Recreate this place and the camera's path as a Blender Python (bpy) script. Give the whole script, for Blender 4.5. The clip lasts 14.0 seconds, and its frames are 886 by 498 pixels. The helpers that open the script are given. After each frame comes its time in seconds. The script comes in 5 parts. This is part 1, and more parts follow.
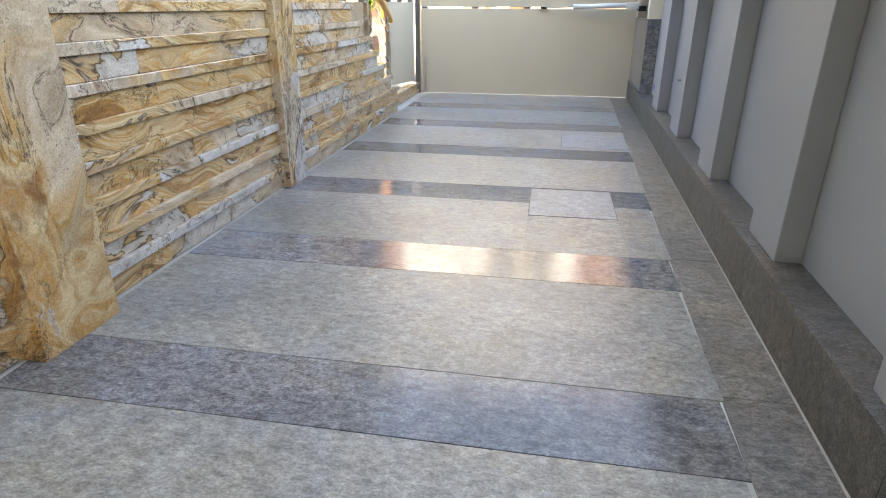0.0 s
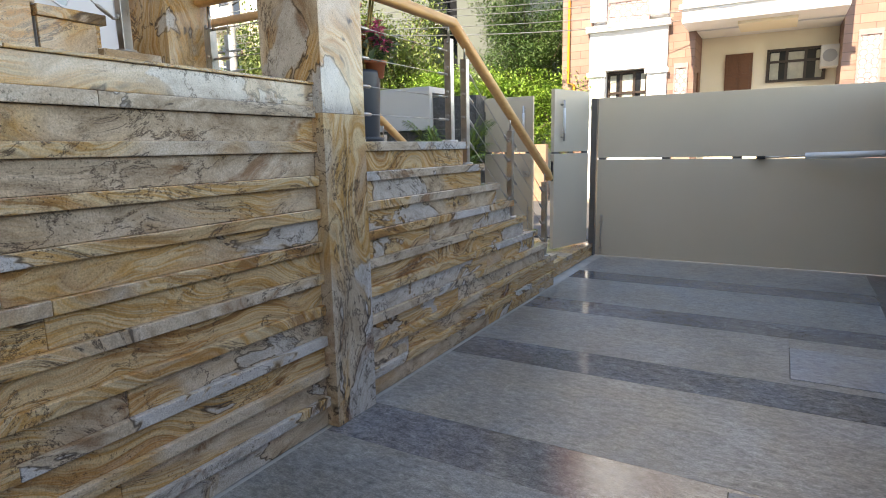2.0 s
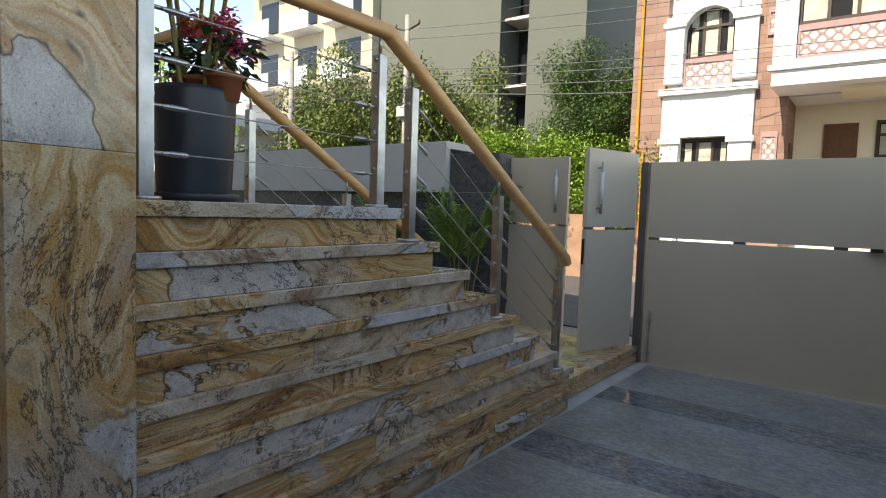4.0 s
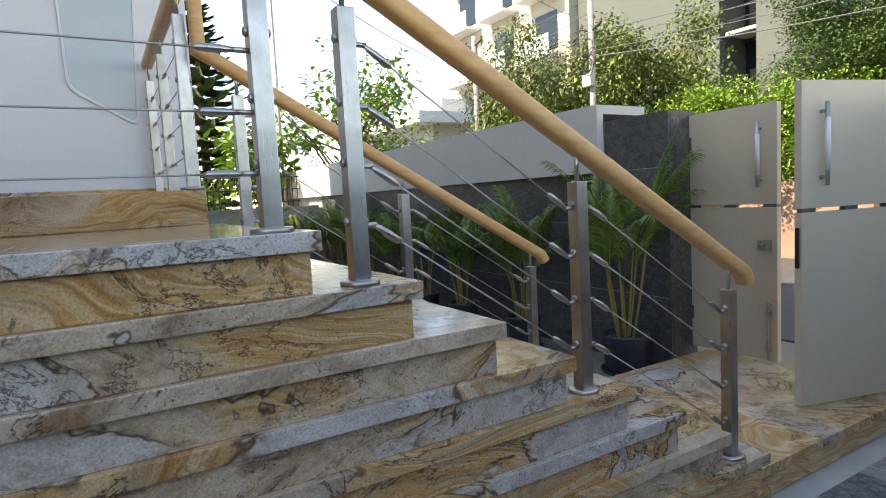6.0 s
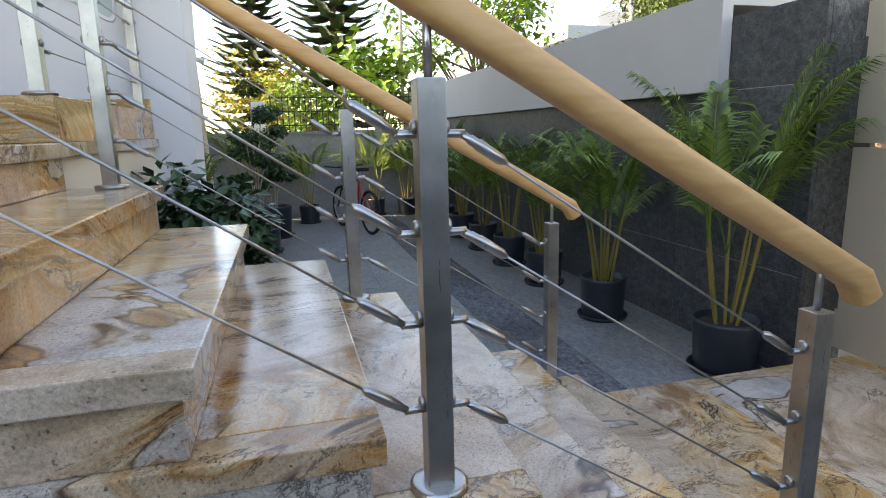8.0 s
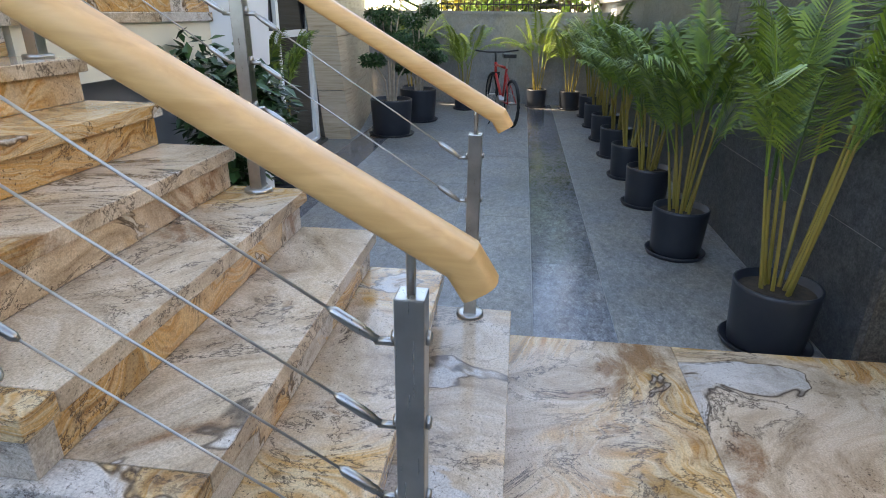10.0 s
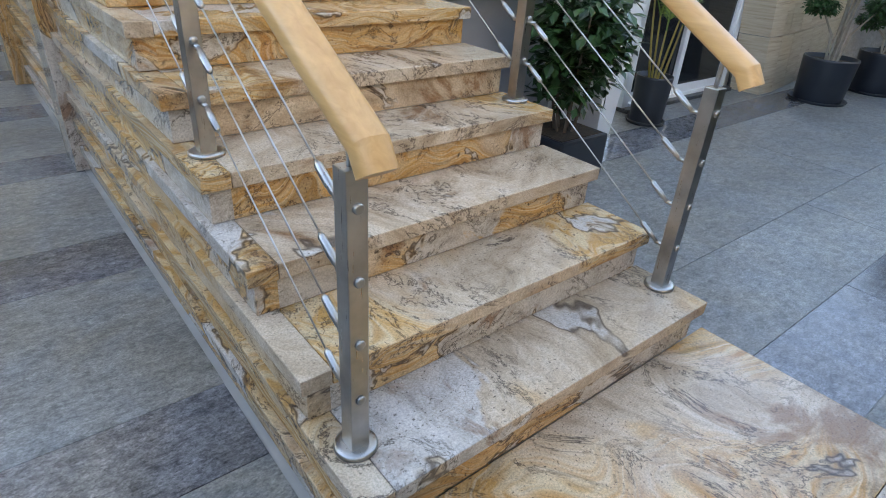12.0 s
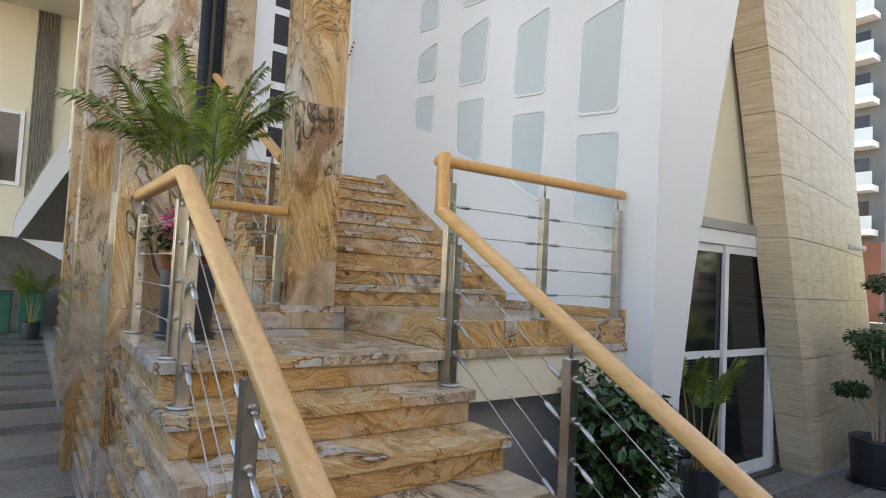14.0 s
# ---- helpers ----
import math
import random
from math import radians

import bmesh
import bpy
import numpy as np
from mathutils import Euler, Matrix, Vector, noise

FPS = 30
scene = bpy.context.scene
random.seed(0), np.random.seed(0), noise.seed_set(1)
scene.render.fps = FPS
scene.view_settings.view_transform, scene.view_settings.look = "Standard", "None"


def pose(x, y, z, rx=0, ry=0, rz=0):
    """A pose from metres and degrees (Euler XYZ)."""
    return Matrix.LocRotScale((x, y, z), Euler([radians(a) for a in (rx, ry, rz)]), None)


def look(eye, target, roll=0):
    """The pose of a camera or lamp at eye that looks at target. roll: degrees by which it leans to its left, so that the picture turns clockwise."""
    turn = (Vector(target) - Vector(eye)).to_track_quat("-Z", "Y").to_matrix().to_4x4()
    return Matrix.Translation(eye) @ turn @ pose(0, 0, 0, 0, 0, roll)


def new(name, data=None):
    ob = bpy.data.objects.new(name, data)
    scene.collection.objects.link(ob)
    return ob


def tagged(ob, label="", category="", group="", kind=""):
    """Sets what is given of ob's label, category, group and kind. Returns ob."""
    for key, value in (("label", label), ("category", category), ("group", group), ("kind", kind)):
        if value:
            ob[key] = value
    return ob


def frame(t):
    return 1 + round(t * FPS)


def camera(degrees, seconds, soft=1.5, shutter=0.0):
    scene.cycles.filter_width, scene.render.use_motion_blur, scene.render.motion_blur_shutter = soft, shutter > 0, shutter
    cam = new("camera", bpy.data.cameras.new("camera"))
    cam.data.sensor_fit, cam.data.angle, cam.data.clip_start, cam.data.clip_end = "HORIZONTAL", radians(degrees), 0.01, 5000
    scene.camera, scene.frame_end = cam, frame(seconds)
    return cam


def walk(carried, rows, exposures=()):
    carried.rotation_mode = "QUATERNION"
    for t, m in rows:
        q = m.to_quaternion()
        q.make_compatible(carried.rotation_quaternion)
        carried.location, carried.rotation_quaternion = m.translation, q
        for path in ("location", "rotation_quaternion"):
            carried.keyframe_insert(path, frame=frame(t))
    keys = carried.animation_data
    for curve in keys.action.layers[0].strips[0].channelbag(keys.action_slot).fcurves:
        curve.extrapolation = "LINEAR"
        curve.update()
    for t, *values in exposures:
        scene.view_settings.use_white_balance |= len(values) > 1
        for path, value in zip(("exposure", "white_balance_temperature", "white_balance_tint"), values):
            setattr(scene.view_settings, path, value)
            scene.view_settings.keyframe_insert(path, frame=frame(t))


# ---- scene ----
cam = camera(74.4, 14.0, 1.0)
PATH = [
    (0, (1.966, -7.679, 1.299), (1.64, -5.862, 0.529), 0.1),
    (0.5, (1.939, -7.241, 1.318), (1.492, -5.373, 0.76), -0.4),
    (1, (1.974, -6.762, 1.338), (1.358, -4.925, 0.84), -0.8),
    (1.5, (1.978, -6.274, 1.347), (1.238, -4.477, 0.876), -3.3),
    (2, (1.967, -5.82, 1.44), (0.984, -4.111, 1.1), -1.1),
    (2.5, (1.907, -5.374, 1.482), (0.906, -3.651, 1.306), -1.3),
    (3, (1.936, -4.963, 1.479), (0.905, -3.257, 1.312), 2.1),
    (5.5, (1.538, -2.88, 1.518), (-0.054, -1.673, 1.421), -3.7),
    (6, (1.447, -2.517, 1.553), (-0.266, -1.499, 1.376), -3.1),
    (6.5, (1.254, -2.164, 1.56), (-0.477, -1.185, 1.346), -2.1),
    (7, (1.156, -1.867, 1.524), (-0.66, -1.075, 1.25), -3.2),
    (7.5, (1.085, -1.563, 1.529), (-0.819, -1.08, 1.15), -4.1),
    (8, (0.898, -1.285, 1.497), (-0.996, -0.783, 1.097), -1.4),
    (10.3, (0.718, 0.215, 1.503), (-1.066, -0.209, 0.703), -0.1),
    (10.5, (0.691, 0.366, 1.495), (-1.046, -0.188, 0.674), -0.7),
    (11, (0.518, 0.575, 1.447), (-1.078, -0.175, 0.503), 2.7),
    (11.5, (0.421, 0.807, 1.399), (-0.862, -0.377, 0.423), 3.7),
    (12, (0.445, 0.738, 1.506), (-0.684, -0.587, 0.52), 3.9),
    (12.5, (0.431, 0.695, 1.623), (-0.754, -0.791, 1.001), 3.1),
    (13, (0.449, 0.654, 1.759), (-0.735, -0.918, 1.399), 3.7),
    (13.5, (0.448, 0.635, 1.841), (-0.727, -0.979, 1.714), 3.7),
    (14, (0.464, 0.645, 1.895), (-0.696, -0.981, 1.993), 2.8),
]
walk(cam, [(t, look(eye, target, roll)) for t, eye, target, roll in PATH],
     [(0, 3.65, 9500, 15), (0.5, 3.4, 9100, 15), (1.0, 2.9, 9000, 15), (1.5, 2.6, 9000, 16), (2.5, 2.02, 8400, 16), (3, 1.45, 8600, 14), (5.5, 1.99, 8300, 14), (6.5, 2.13, 8700, 16), (8, 2.37, 8700, 16), (10.5, 2.84, 8500, 13), (11.5, 2.75, 8300, 11), (12.5, 3.1, 9000, 14), (13, 2.93, 9100, 14), (14, 2.27, 9100, 16)])

# ---- world and sun ----
world = bpy.data.worlds.new("sky_world")
scene.world = world
world.use_nodes = True
wn = world.node_tree.nodes
sky = wn.new("ShaderNodeTexSky")
sky.sky_type = "NISHITA"
sky.sun_disc = False
SUN_EL, SUN_ROT = radians(43), radians(188)
sky.sun_elevation, sky.sun_rotation = SUN_EL, SUN_ROT
sky.air_density, sky.dust_density, sky.ozone_density = 0.9, 0.0, 1.5
wn["Background"].inputs["Strength"].default_value = 0.14
world.node_tree.links.new(sky.outputs["Color"], wn["Background"].inputs["Color"])
sun = new("sun", bpy.data.lights.new("sun", "SUN"))
sun.data.energy, sun.data.angle, sun.data.color = 3.0, radians(0.6), (1.0, 0.95, 0.86)
sdir = Vector((math.sin(SUN_ROT) * math.cos(SUN_EL), math.cos(SUN_ROT) * math.cos(SUN_EL), math.sin(SUN_EL)))
sun.matrix_world = look(sdir * 40, (0, 0, 0))


# ---- material helpers ----
class Mat:
    """A small wrapper that keeps node wiring short."""

    def __init__(self, name, rough=0.5, metal=0.0):
        self.m = bpy.data.materials.new(name)
        self.m.use_nodes = True
        self.t = self.m.node_tree
        self.b = self.t.nodes["Principled BSDF"]
        self.b.inputs["Roughness"].default_value = rough
        self.b.inputs["Metallic"].default_value = metal

    def n(self, kind, **kw):
        node = self.t.nodes.new(kind)
        for key, value in kw.items():
            node.inputs[key].default_value = value
        return node

    def link(self, a, b):
        self.t.links.new(a, b)

    def coords(self, scale=(1, 1, 1), spread=0.0, rot=(0, 0, 0)):
        """World position, shifted per object by its random number."""
        g = self.n("ShaderNodeNewGeometry")
        out = g.outputs["Position"]
        if spread:
            info = self.n("ShaderNodeObjectInfo")
            mul = self.n("ShaderNodeVectorMath")
            mul.operation = "MULTIPLY_ADD"
            comb = self.n("ShaderNodeCombineXYZ")
            for k, f in zip("XYZ", (1.0, 7.3, 3.1)):
                mm = self.n("ShaderNodeMath")
                mm.operation = "MULTIPLY"
                mm.inputs[1].default_value = f * spread
                self.link(info.outputs["Random"], mm.inputs[0])
                self.link(mm.outputs[0], comb.inputs[k])
            mul.inputs[1].default_value = (1, 1, 1)
            self.link(out, mul.inputs[0])
            self.link(comb.outputs[0], mul.inputs[2])
            out = mul.outputs[0]
        mp = self.n("ShaderNodeMapping", Scale=scale, Rotation=rot)
        self.link(out, mp.inputs["Vector"])
        return mp.outputs[0]

    def noise(self, vec, scale=5.0, detail=4.0, rough=0.55, warp=0.0):
        x = self.n("ShaderNodeTexNoise", Scale=scale, Detail=detail, Roughness=rough, Distortion=warp)
        self.link(vec, x.inputs["Vector"])
        return x.outputs["Fac"]

    def ramp(self, fac, stops):
        r = self.n("ShaderNodeValToRGB")
        e = r.color_ramp.elements
        while len(e) < len(stops):
            e.new(0.5)
        for el, (p, c) in zip(e, stops):
            el.position = p
            el.color = (*c, 1) if isinstance(c, tuple) else (c, c, c, 1)
        self.link(fac, r.inputs["Fac"])
        return r.outputs["Color"]

    def mix(self, a, b, fac, mode="MIX"):
        x = self.n("ShaderNodeMix")
        x.data_type, x.blend_type = "RGBA", mode
        for sock, val in ((6, a), (7, b), (0, fac)):
            if isinstance(val, bpy.types.NodeSocket):
                self.link(val, x.inputs[sock])
            else:
                x.inputs[sock].default_value = (*val, 1) if isinstance(val, tuple) else val
        return x.outputs[2]

    def color(self, c):
        if isinstance(c, tuple):
            self.b.inputs["Base Color"].default_value = (*c, 1)
        else:
            self.link(c, self.b.inputs["Base Color"])

    def rough(self, fac, lo, hi):
        mr = self.n("ShaderNodeMapRange")
        mr.inputs["To Min"].default_value, mr.inputs["To Max"].default_value = lo, hi
        self.link(fac, mr.inputs["Value"])
        self.link(mr.outputs[0], self.b.inputs["Roughness"])

    def bump(self, fac, strength=0.2, dist=0.01):
        bp = self.n("ShaderNodeBump", Strength=strength, Distance=dist)
        self.link(fac, bp.inputs["Height"])
        self.link(bp.outputs[0], self.b.inputs["Normal"])


def plain(name, col, rough=0.5, metal=0.0, vary=0.12, scale=6.0, bump=0.05):
    """Paint, plastic or metal with faint cloudy variation and fine relief."""
    k = Mat(name, rough, metal)
    v = k.coords()
    n1 = k.noise(v, scale, 4)
    n2 = k.noise(v, scale * 14, 3)
    lo = tuple(c * (1 - vary) for c in col)
    hi = tuple(min(1, c * (1 + vary)) for c in col)
    k.color(k.ramp(n1, [(0.3, lo), (0.7, hi)]))
    k.rough(n1, max(0.02, rough - 0.06), min(1, rough + 0.08))
    if bump:
        k.bump(n2, bump, 0.004)
    return k.m


def swirl_stone(name, rough, tint=(1, 1, 1), spread=9.0, ochre=0.5, size=1.0, pale=0.5, grain=(1, 0.7, 1.3), flow=(0.25, 0.2, 0.12), differ=1.0):
    """Granite with folded ochre strata, pale blue-grey crackled patches, beige speckle and dark veins; each piece has its own share of them."""
    k = Mat(name, rough)
    v = k.coords(tuple(size * g for g in grain), spread, flow)
    vi = k.coords((1, 1, 1), spread)

    def math_node(op, p, q=0.0, r=0.0):
        m = k.n("ShaderNodeMath")
        m.operation = op
        for sock, val in zip(m.inputs, (p, q, r)):
            if isinstance(val, bpy.types.NodeSocket):
                k.link(val, sock)
            else:
                sock.default_value = val
        return m.outputs[0]

    def shifted(vec, scale, detail, amount):
        """The vector moved about by a cloudy field, which folds whatever is drawn on it."""
        nz = k.n("ShaderNodeTexNoise", Scale=scale, Detail=detail, Roughness=0.5)
        k.link(vec, nz.inputs["Vector"])
        mv = k.n("ShaderNodeVectorMath")
        mv.operation = "MULTIPLY_ADD"
        mv.inputs[1].default_value = (amount, amount, amount)
        k.link(nz.outputs["Color"], mv.inputs[0])
        k.link(vec, mv.inputs[2])
        return mv.outputs[0]

    own = k.n("ShaderNodeObjectInfo").outputs["Random"]
    own1 = math_node("FRACT", math_node("MULTIPLY", own, 7.31))
    own2 = math_node("FRACT", math_node("MULTIPLY", own, 23.7))
    fold = shifted(shifted(v, 1.1, 2, 1.1), 3.4, 3, 0.17)
    # strata: fine layers of uneven width along one folded axis
    flat = k.n("ShaderNodeMapping", Scale=(0.35, 0.35, 4.2))
    k.link(fold, flat.inputs["Vector"])
    layer = k.noise(flat.outputs[0], 1.5, 5, 0.62)
    band = k.ramp(layer, [(0.27, (0.16, 0.075, 0.028)), (0.36, (0.40, 0.215, 0.075)), (0.41, (0.56, 0.41, 0.24)), (0.455, (0.50, 0.285, 0.095)), (0.49, (0.60, 0.48, 0.32)), (0.525, (0.46, 0.25, 0.075)), (0.57, (0.60, 0.47, 0.30)), (0.63, (0.40, 0.20, 0.06)), (0.72, (0.58, 0.50, 0.38))])
    thin = k.ramp(k.noise(flat.outputs[0], 6.5, 4, 0.6), [(0.36, 0.62), (0.45, 0.95), (0.6, 1.1)])
    band = k.mix(band, thin, 0.8, "MULTIPLY")
    r1 = math_node("ADD", k.noise(fold, 1.35, 5, 0.58), math_node("MULTIPLY_ADD", own1, 0.17 * differ, -0.085 * differ))
    r2 = math_node("ADD", k.noise(fold, 0.9, 3, 0.5), math_node("MULTIPLY_ADD", own2, 0.22 * differ, -0.11 * differ))
    # pale crackled part
    blot = k.noise(v, 7.0, 8, 0.74, 0.6)
    white = k.ramp(blot, [(0.30, (0.20, 0.18, 0.17)), (0.41, (0.40, 0.385, 0.375)), (0.54, (0.52, 0.515, 0.515)), (0.75, (0.64, 0.65, 0.67))])
    beige = k.ramp(k.noise(fold, 4.5, 8, 0.72, 0.4), [(0.26, (0.13, 0.09, 0.06)), (0.36, (0.35, 0.27, 0.195)), (0.5, (0.53, 0.44, 0.345)), (0.70, (0.67, 0.60, 0.52))])
    grey = k.ramp(k.noise(fold, 2.0, 4, 0.6), [(0.42, (1.0, 1.0, 1.0)), (0.58, (0.88, 0.87, 0.87))])
    beige = k.mix(beige, grey, 1.0, "MULTIPLY")
    c = k.mix(beige, band, k.ramp(r2, [(0.50 - 0.1 * ochre, 0.0), (0.56 - 0.1 * ochre, 0.95)]))
    e = 0.60 - 0.1 * pale
    c = k.mix(c, white, k.ramp(r1, [(e - 0.018, 0.0), (e + 0.004, 0.95)]))
    rust = k.ramp(k.noise(fold, 2.2, 6, 0.65), [(0.585, 0.0), (0.65, 0.7)])
    c = k.mix(c, (0.20, 0.085, 0.026), rust)
    # dark seams where two parts meet, and hairline cracks
    seam = k.ramp(r1, [(e - 0.022, 0.0), (e - 0.012, 0.95), (e - 0.003, 0.0)])
    keep = k.ramp(k.noise(v, 2.1, 3), [(0.36, 0.0), (0.46, 1.0)])
    c = k.mix(c, (0.035, 0.02, 0.012), k.mix((0, 0, 0), seam, keep))
    crack = k.ramp(k.noise(fold, 3.0, 9, 0.70), [(0.486, 0.0), (0.5, 0.95), (0.514, 0.0)])
    keep2 = k.ramp(k.noise(v, 1.7, 3, 0.5, 0.5), [(0.42, 0.0), (0.52, 1.0)])
    c = k.mix(c, (0.045, 0.032, 0.028), k.mix((0, 0, 0), crack, keep2))
    speck = k.ramp(k.noise(vi, 95, 3, 0.6), [(0.33, 0.8), (0.39, 0.0)])
    grainy = k.ramp(k.noise(vi, 3.0, 3), [(0.42, 0.15), (0.6, 1.0)])
    c = k.mix(c, (0.05, 0.036, 0.028), k.mix((0, 0, 0), speck, grainy))
    fine = k.ramp(k.noise(vi, 160, 3, 0.75), [(0.3, 0.68), (0.5, 1.0), (0.7, 1.28)])
    c = k.mix(c, fine, 1.0, "MULTIPLY")
    c = k.mix(c, tint, 1.0, "MULTIPLY")
    k.color(c)
    k.rough(blot, rough * 0.7, rough * 1.5)
    k.bump(k.noise(vi, 130, 3), 0.05, 0.002)
    return k.m


def grey_stone(name, dark, light, rough, rot, rbump=0.25, spread=3.0, streak=0.6):
    """Leathered grey slate: fine slanted grain and pits over cloudy tone."""
    k = Mat(name, rough)
    v = k.coords((1, 1, 1), spread)
    vs = k.coords((40, 85, 60), spread, (0, 0, rot))
    vl = k.coords((10, 19, 13), spread, (0, 0, rot))
    cloud = k.noise(v, 1.3, 5, 0.6, 0.4)
    grain = k.noise(vs, 1.5, 5, 0.7, 0.4)
    coarse = k.noise(vl, 1.6, 5, 0.65, 0.5)
    c = k.ramp(cloud, [(0.3, dark), (0.7, light)])
    for f in (grain, coarse):
        g = k.ramp(f, [(0.28, 1 - 0.6 * streak), (0.5, 1.0), (0.72, 1 + 0.45 * streak)])
        c = k.mix(c, g, 1.0, "MULTIPLY")
    stain = k.ramp(k.noise(v, 4.0, 6, 0.7, 1.0), [(0.35, 0.85), (0.55, 1.0), (0.75, 1.1)])
    c = k.mix(c, stain, 1.0, "MULTIPLY")
    pit = k.ramp(k.noise(k.coords((1, 1, 1), spread), 16, 6, 0.75, 0.8), [(0.30, 0.5), (0.37, 0.0)])
    c = k.mix(c, tuple(d * 0.45 for d in dark), pit)
    for sc, amp in ((34, 0.30), (120, 0.42)):
        g = k.ramp(k.noise(v, sc, 4, 0.75, 0.3), [(0.3, 1 - amp * streak), (0.5, 1.0), (0.7, 1 + amp * streak)])
        c = k.mix(c, g, 1.0, "MULTIPLY")
    hue = k.ramp(k.noise(v, 2.3, 4, 0.6, 0.8), [(0.35, (0.94, 0.99, 1.06)), (0.65, (1.06, 1.01, 0.93))])
    c = k.mix(c, hue, 1.0, "MULTIPLY")
    k.color(c)
    k.rough(cloud, rough * 0.88, rough * 1.15)
    k.bump(grain, rbump, 0.004)
    return k.m


def steel(name, rough=0.28):
    k = Mat(name, rough, 1.0)
    v = k.coords((60, 60, 3), 2.0)
    n1 = k.noise(v, 3, 4)
    n2 = k.noise(k.coords((1, 1, 1), 2.0), 9, 4)
    k.color(k.ramp(n2, [(0.3, (0.36, 0.34, 0.31)), (0.7, (0.56, 0.54, 0.51))]))
    k.rough(n1, rough - 0.08, rough + 0.14)
    k.bump(n1, 0.04, 0.002)
    return k.m


def timber(name, a, b, rough):
    k = Mat(name, rough)
    v = k.coords((16, 2.2, 16), 3.0)
    g = k.noise(v, 2.2, 5, 0.6, 0.6)
    c = k.ramp(g, [(0.3, a), (0.5, tuple((p + q) / 2 for p, q in zip(a, b))), (0.7, b)])
    k.color(c)
    k.rough(g, rough - 0.05, rough + 0.1)
    return k.m


def leaf(name, a, b, rough=0.45):
    k = Mat(name, rough)
    g = k.n("ShaderNodeNewGeometry")
    n1 = k.noise(k.coords(), 2.5, 3)
    f = k.mix(g.outputs["Random Per Island"], n1, 0.4)
    k.color(k.ramp(f, [(0.2, a), (0.75, b)]))
    k.b.inputs["Transmission Weight"].default_value = 0.0
    k.b.inputs["Subsurface Weight"].default_value = 0.15
    k.b.inputs["Subsurface Radius"].default_value = (0.01, 0.02, 0.005)
    return k.m


def glass(name, tint=(0.9, 0.95, 0.95), rough=0.02):
    k = Mat(name, rough)
    k.color(tint)
    k.b.inputs["Transmission Weight"].default_value = 1.0
    k.b.inputs["IOR"].default_value = 1.45
    return k.m


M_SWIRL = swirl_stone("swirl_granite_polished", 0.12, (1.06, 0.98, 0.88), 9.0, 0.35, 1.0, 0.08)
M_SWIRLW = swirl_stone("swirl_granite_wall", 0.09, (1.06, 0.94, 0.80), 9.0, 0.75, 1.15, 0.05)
M_COLUMN = swirl_stone("swirl_granite_column", 0.11, (1.0, 0.92, 0.82), 4.0, 0.1, 0.75, 0.45, (1.3, 1.3, 0.7), (0.3, 1.35, 0.3), 0.35)
M_PLAT = swirl_stone("swirl_granite_platform", 0.13, (1.12, 1.03, 0.93), 9.0, 0.1, 0.8, -0.1, (1, 1, 1), (1.2, 0.4, 0.3), 0.6)
M_SLATE = grey_stone("slate_pale", (0.19, 0.188, 0.176), (0.29, 0.285, 0.265), 0.36, radians(35), 0.2, 3.0, 0.75)
M_SLATED = grey_stone("slate_dark_polished", (0.125, 0.125, 0.13), (0.215, 0.215, 0.225), 0.09, radians(35), 0.08, 3.0, 0.95)
M_KERB = grey_stone("slate_kerb", (0.062, 0.060, 0.056), (0.115, 0.110, 0.103), 0.42, radians(-20), 0.5, 3.0, 1.15)
M_CLAD = grey_stone("slate_cladding", (0.055, 0.058, 0.062), (0.11, 0.115, 0.12), 0.4, radians(50), 0.5, 3.0, 1.0)
M_CONC = grey_stone("rough_concrete", (0.22, 0.22, 0.22), (0.34, 0.34, 0.33), 0.85, 0.4, 0.15, 0.0, 0.3)
M_GROUT = plain("pale_grout", (0.42, 0.41, 0.38), 0.9)
M_STEEL = steel("brushed_steel")
M_STEELD = steel("steel_cable", 0.4)
M_ASH = timber("ash_handrail", (0.58, 0.30, 0.105), (0.74, 0.42, 0.17), 0.34)
M_GATE = plain("beige_gate_paint", (0.52, 0.45, 0.345), 0.42, 0.0, 0.03, 1.2, 0.02)
M_GFRAME = plain("dark_gate_frame", (0.10, 0.095, 0.09), 0.4)
M_FLUTE = plain("grey_wall_paint", (0.255, 0.272, 0.295), 0.5, 0.0, 0.05, 1.2, 0.04)
M_COPING = plain("grey_coping", (0.33, 0.32, 0.30), 0.3, 0.0, 0.06, 2.0)
M_WHITE = plain("white_wall_paint", (0.72, 0.735, 0.75), 0.55, 0.0, 0.03, 0.9, 0.04)
M_CREAM = plain("cream_wall_paint", (0.74, 0.68, 0.54), 0.6, 0.0, 0.04, 0.9, 0.04)
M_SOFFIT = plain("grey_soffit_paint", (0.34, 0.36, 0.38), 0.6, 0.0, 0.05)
M_BAND = plain("pale_grey_render", (0.50, 0.49, 0.47), 0.7, 0.0, 0.05, 1.0)
M_POT = plain("charcoal_plastic_pot", (0.022, 0.026, 0.034), 0.38, 0.0, 0.15)
M_SOIL = plain("dark_soil", (0.05, 0.035, 0.022), 0.95, 0.0, 0.4, 30, 0.6)
M_TERRA = plain("terracotta_plastic", (0.36, 0.11, 0.05), 0.6)
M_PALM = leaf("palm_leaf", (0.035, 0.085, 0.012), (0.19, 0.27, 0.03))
# Same palm leaf, with the back wall's sunlight put into its colour.
M_PALM_LIT = leaf("palm_leaf_sunlit", (0.10, 0.17, 0.02), (0.26, 0.32, 0.04))
M_STEM = leaf("palm_stem", (0.20, 0.16, 0.035), (0.40, 0.29, 0.06))
M_BUSH = leaf("dark_shrub_leaf", (0.014, 0.042, 0.012), (0.04, 0.10, 0.03), 0.3)
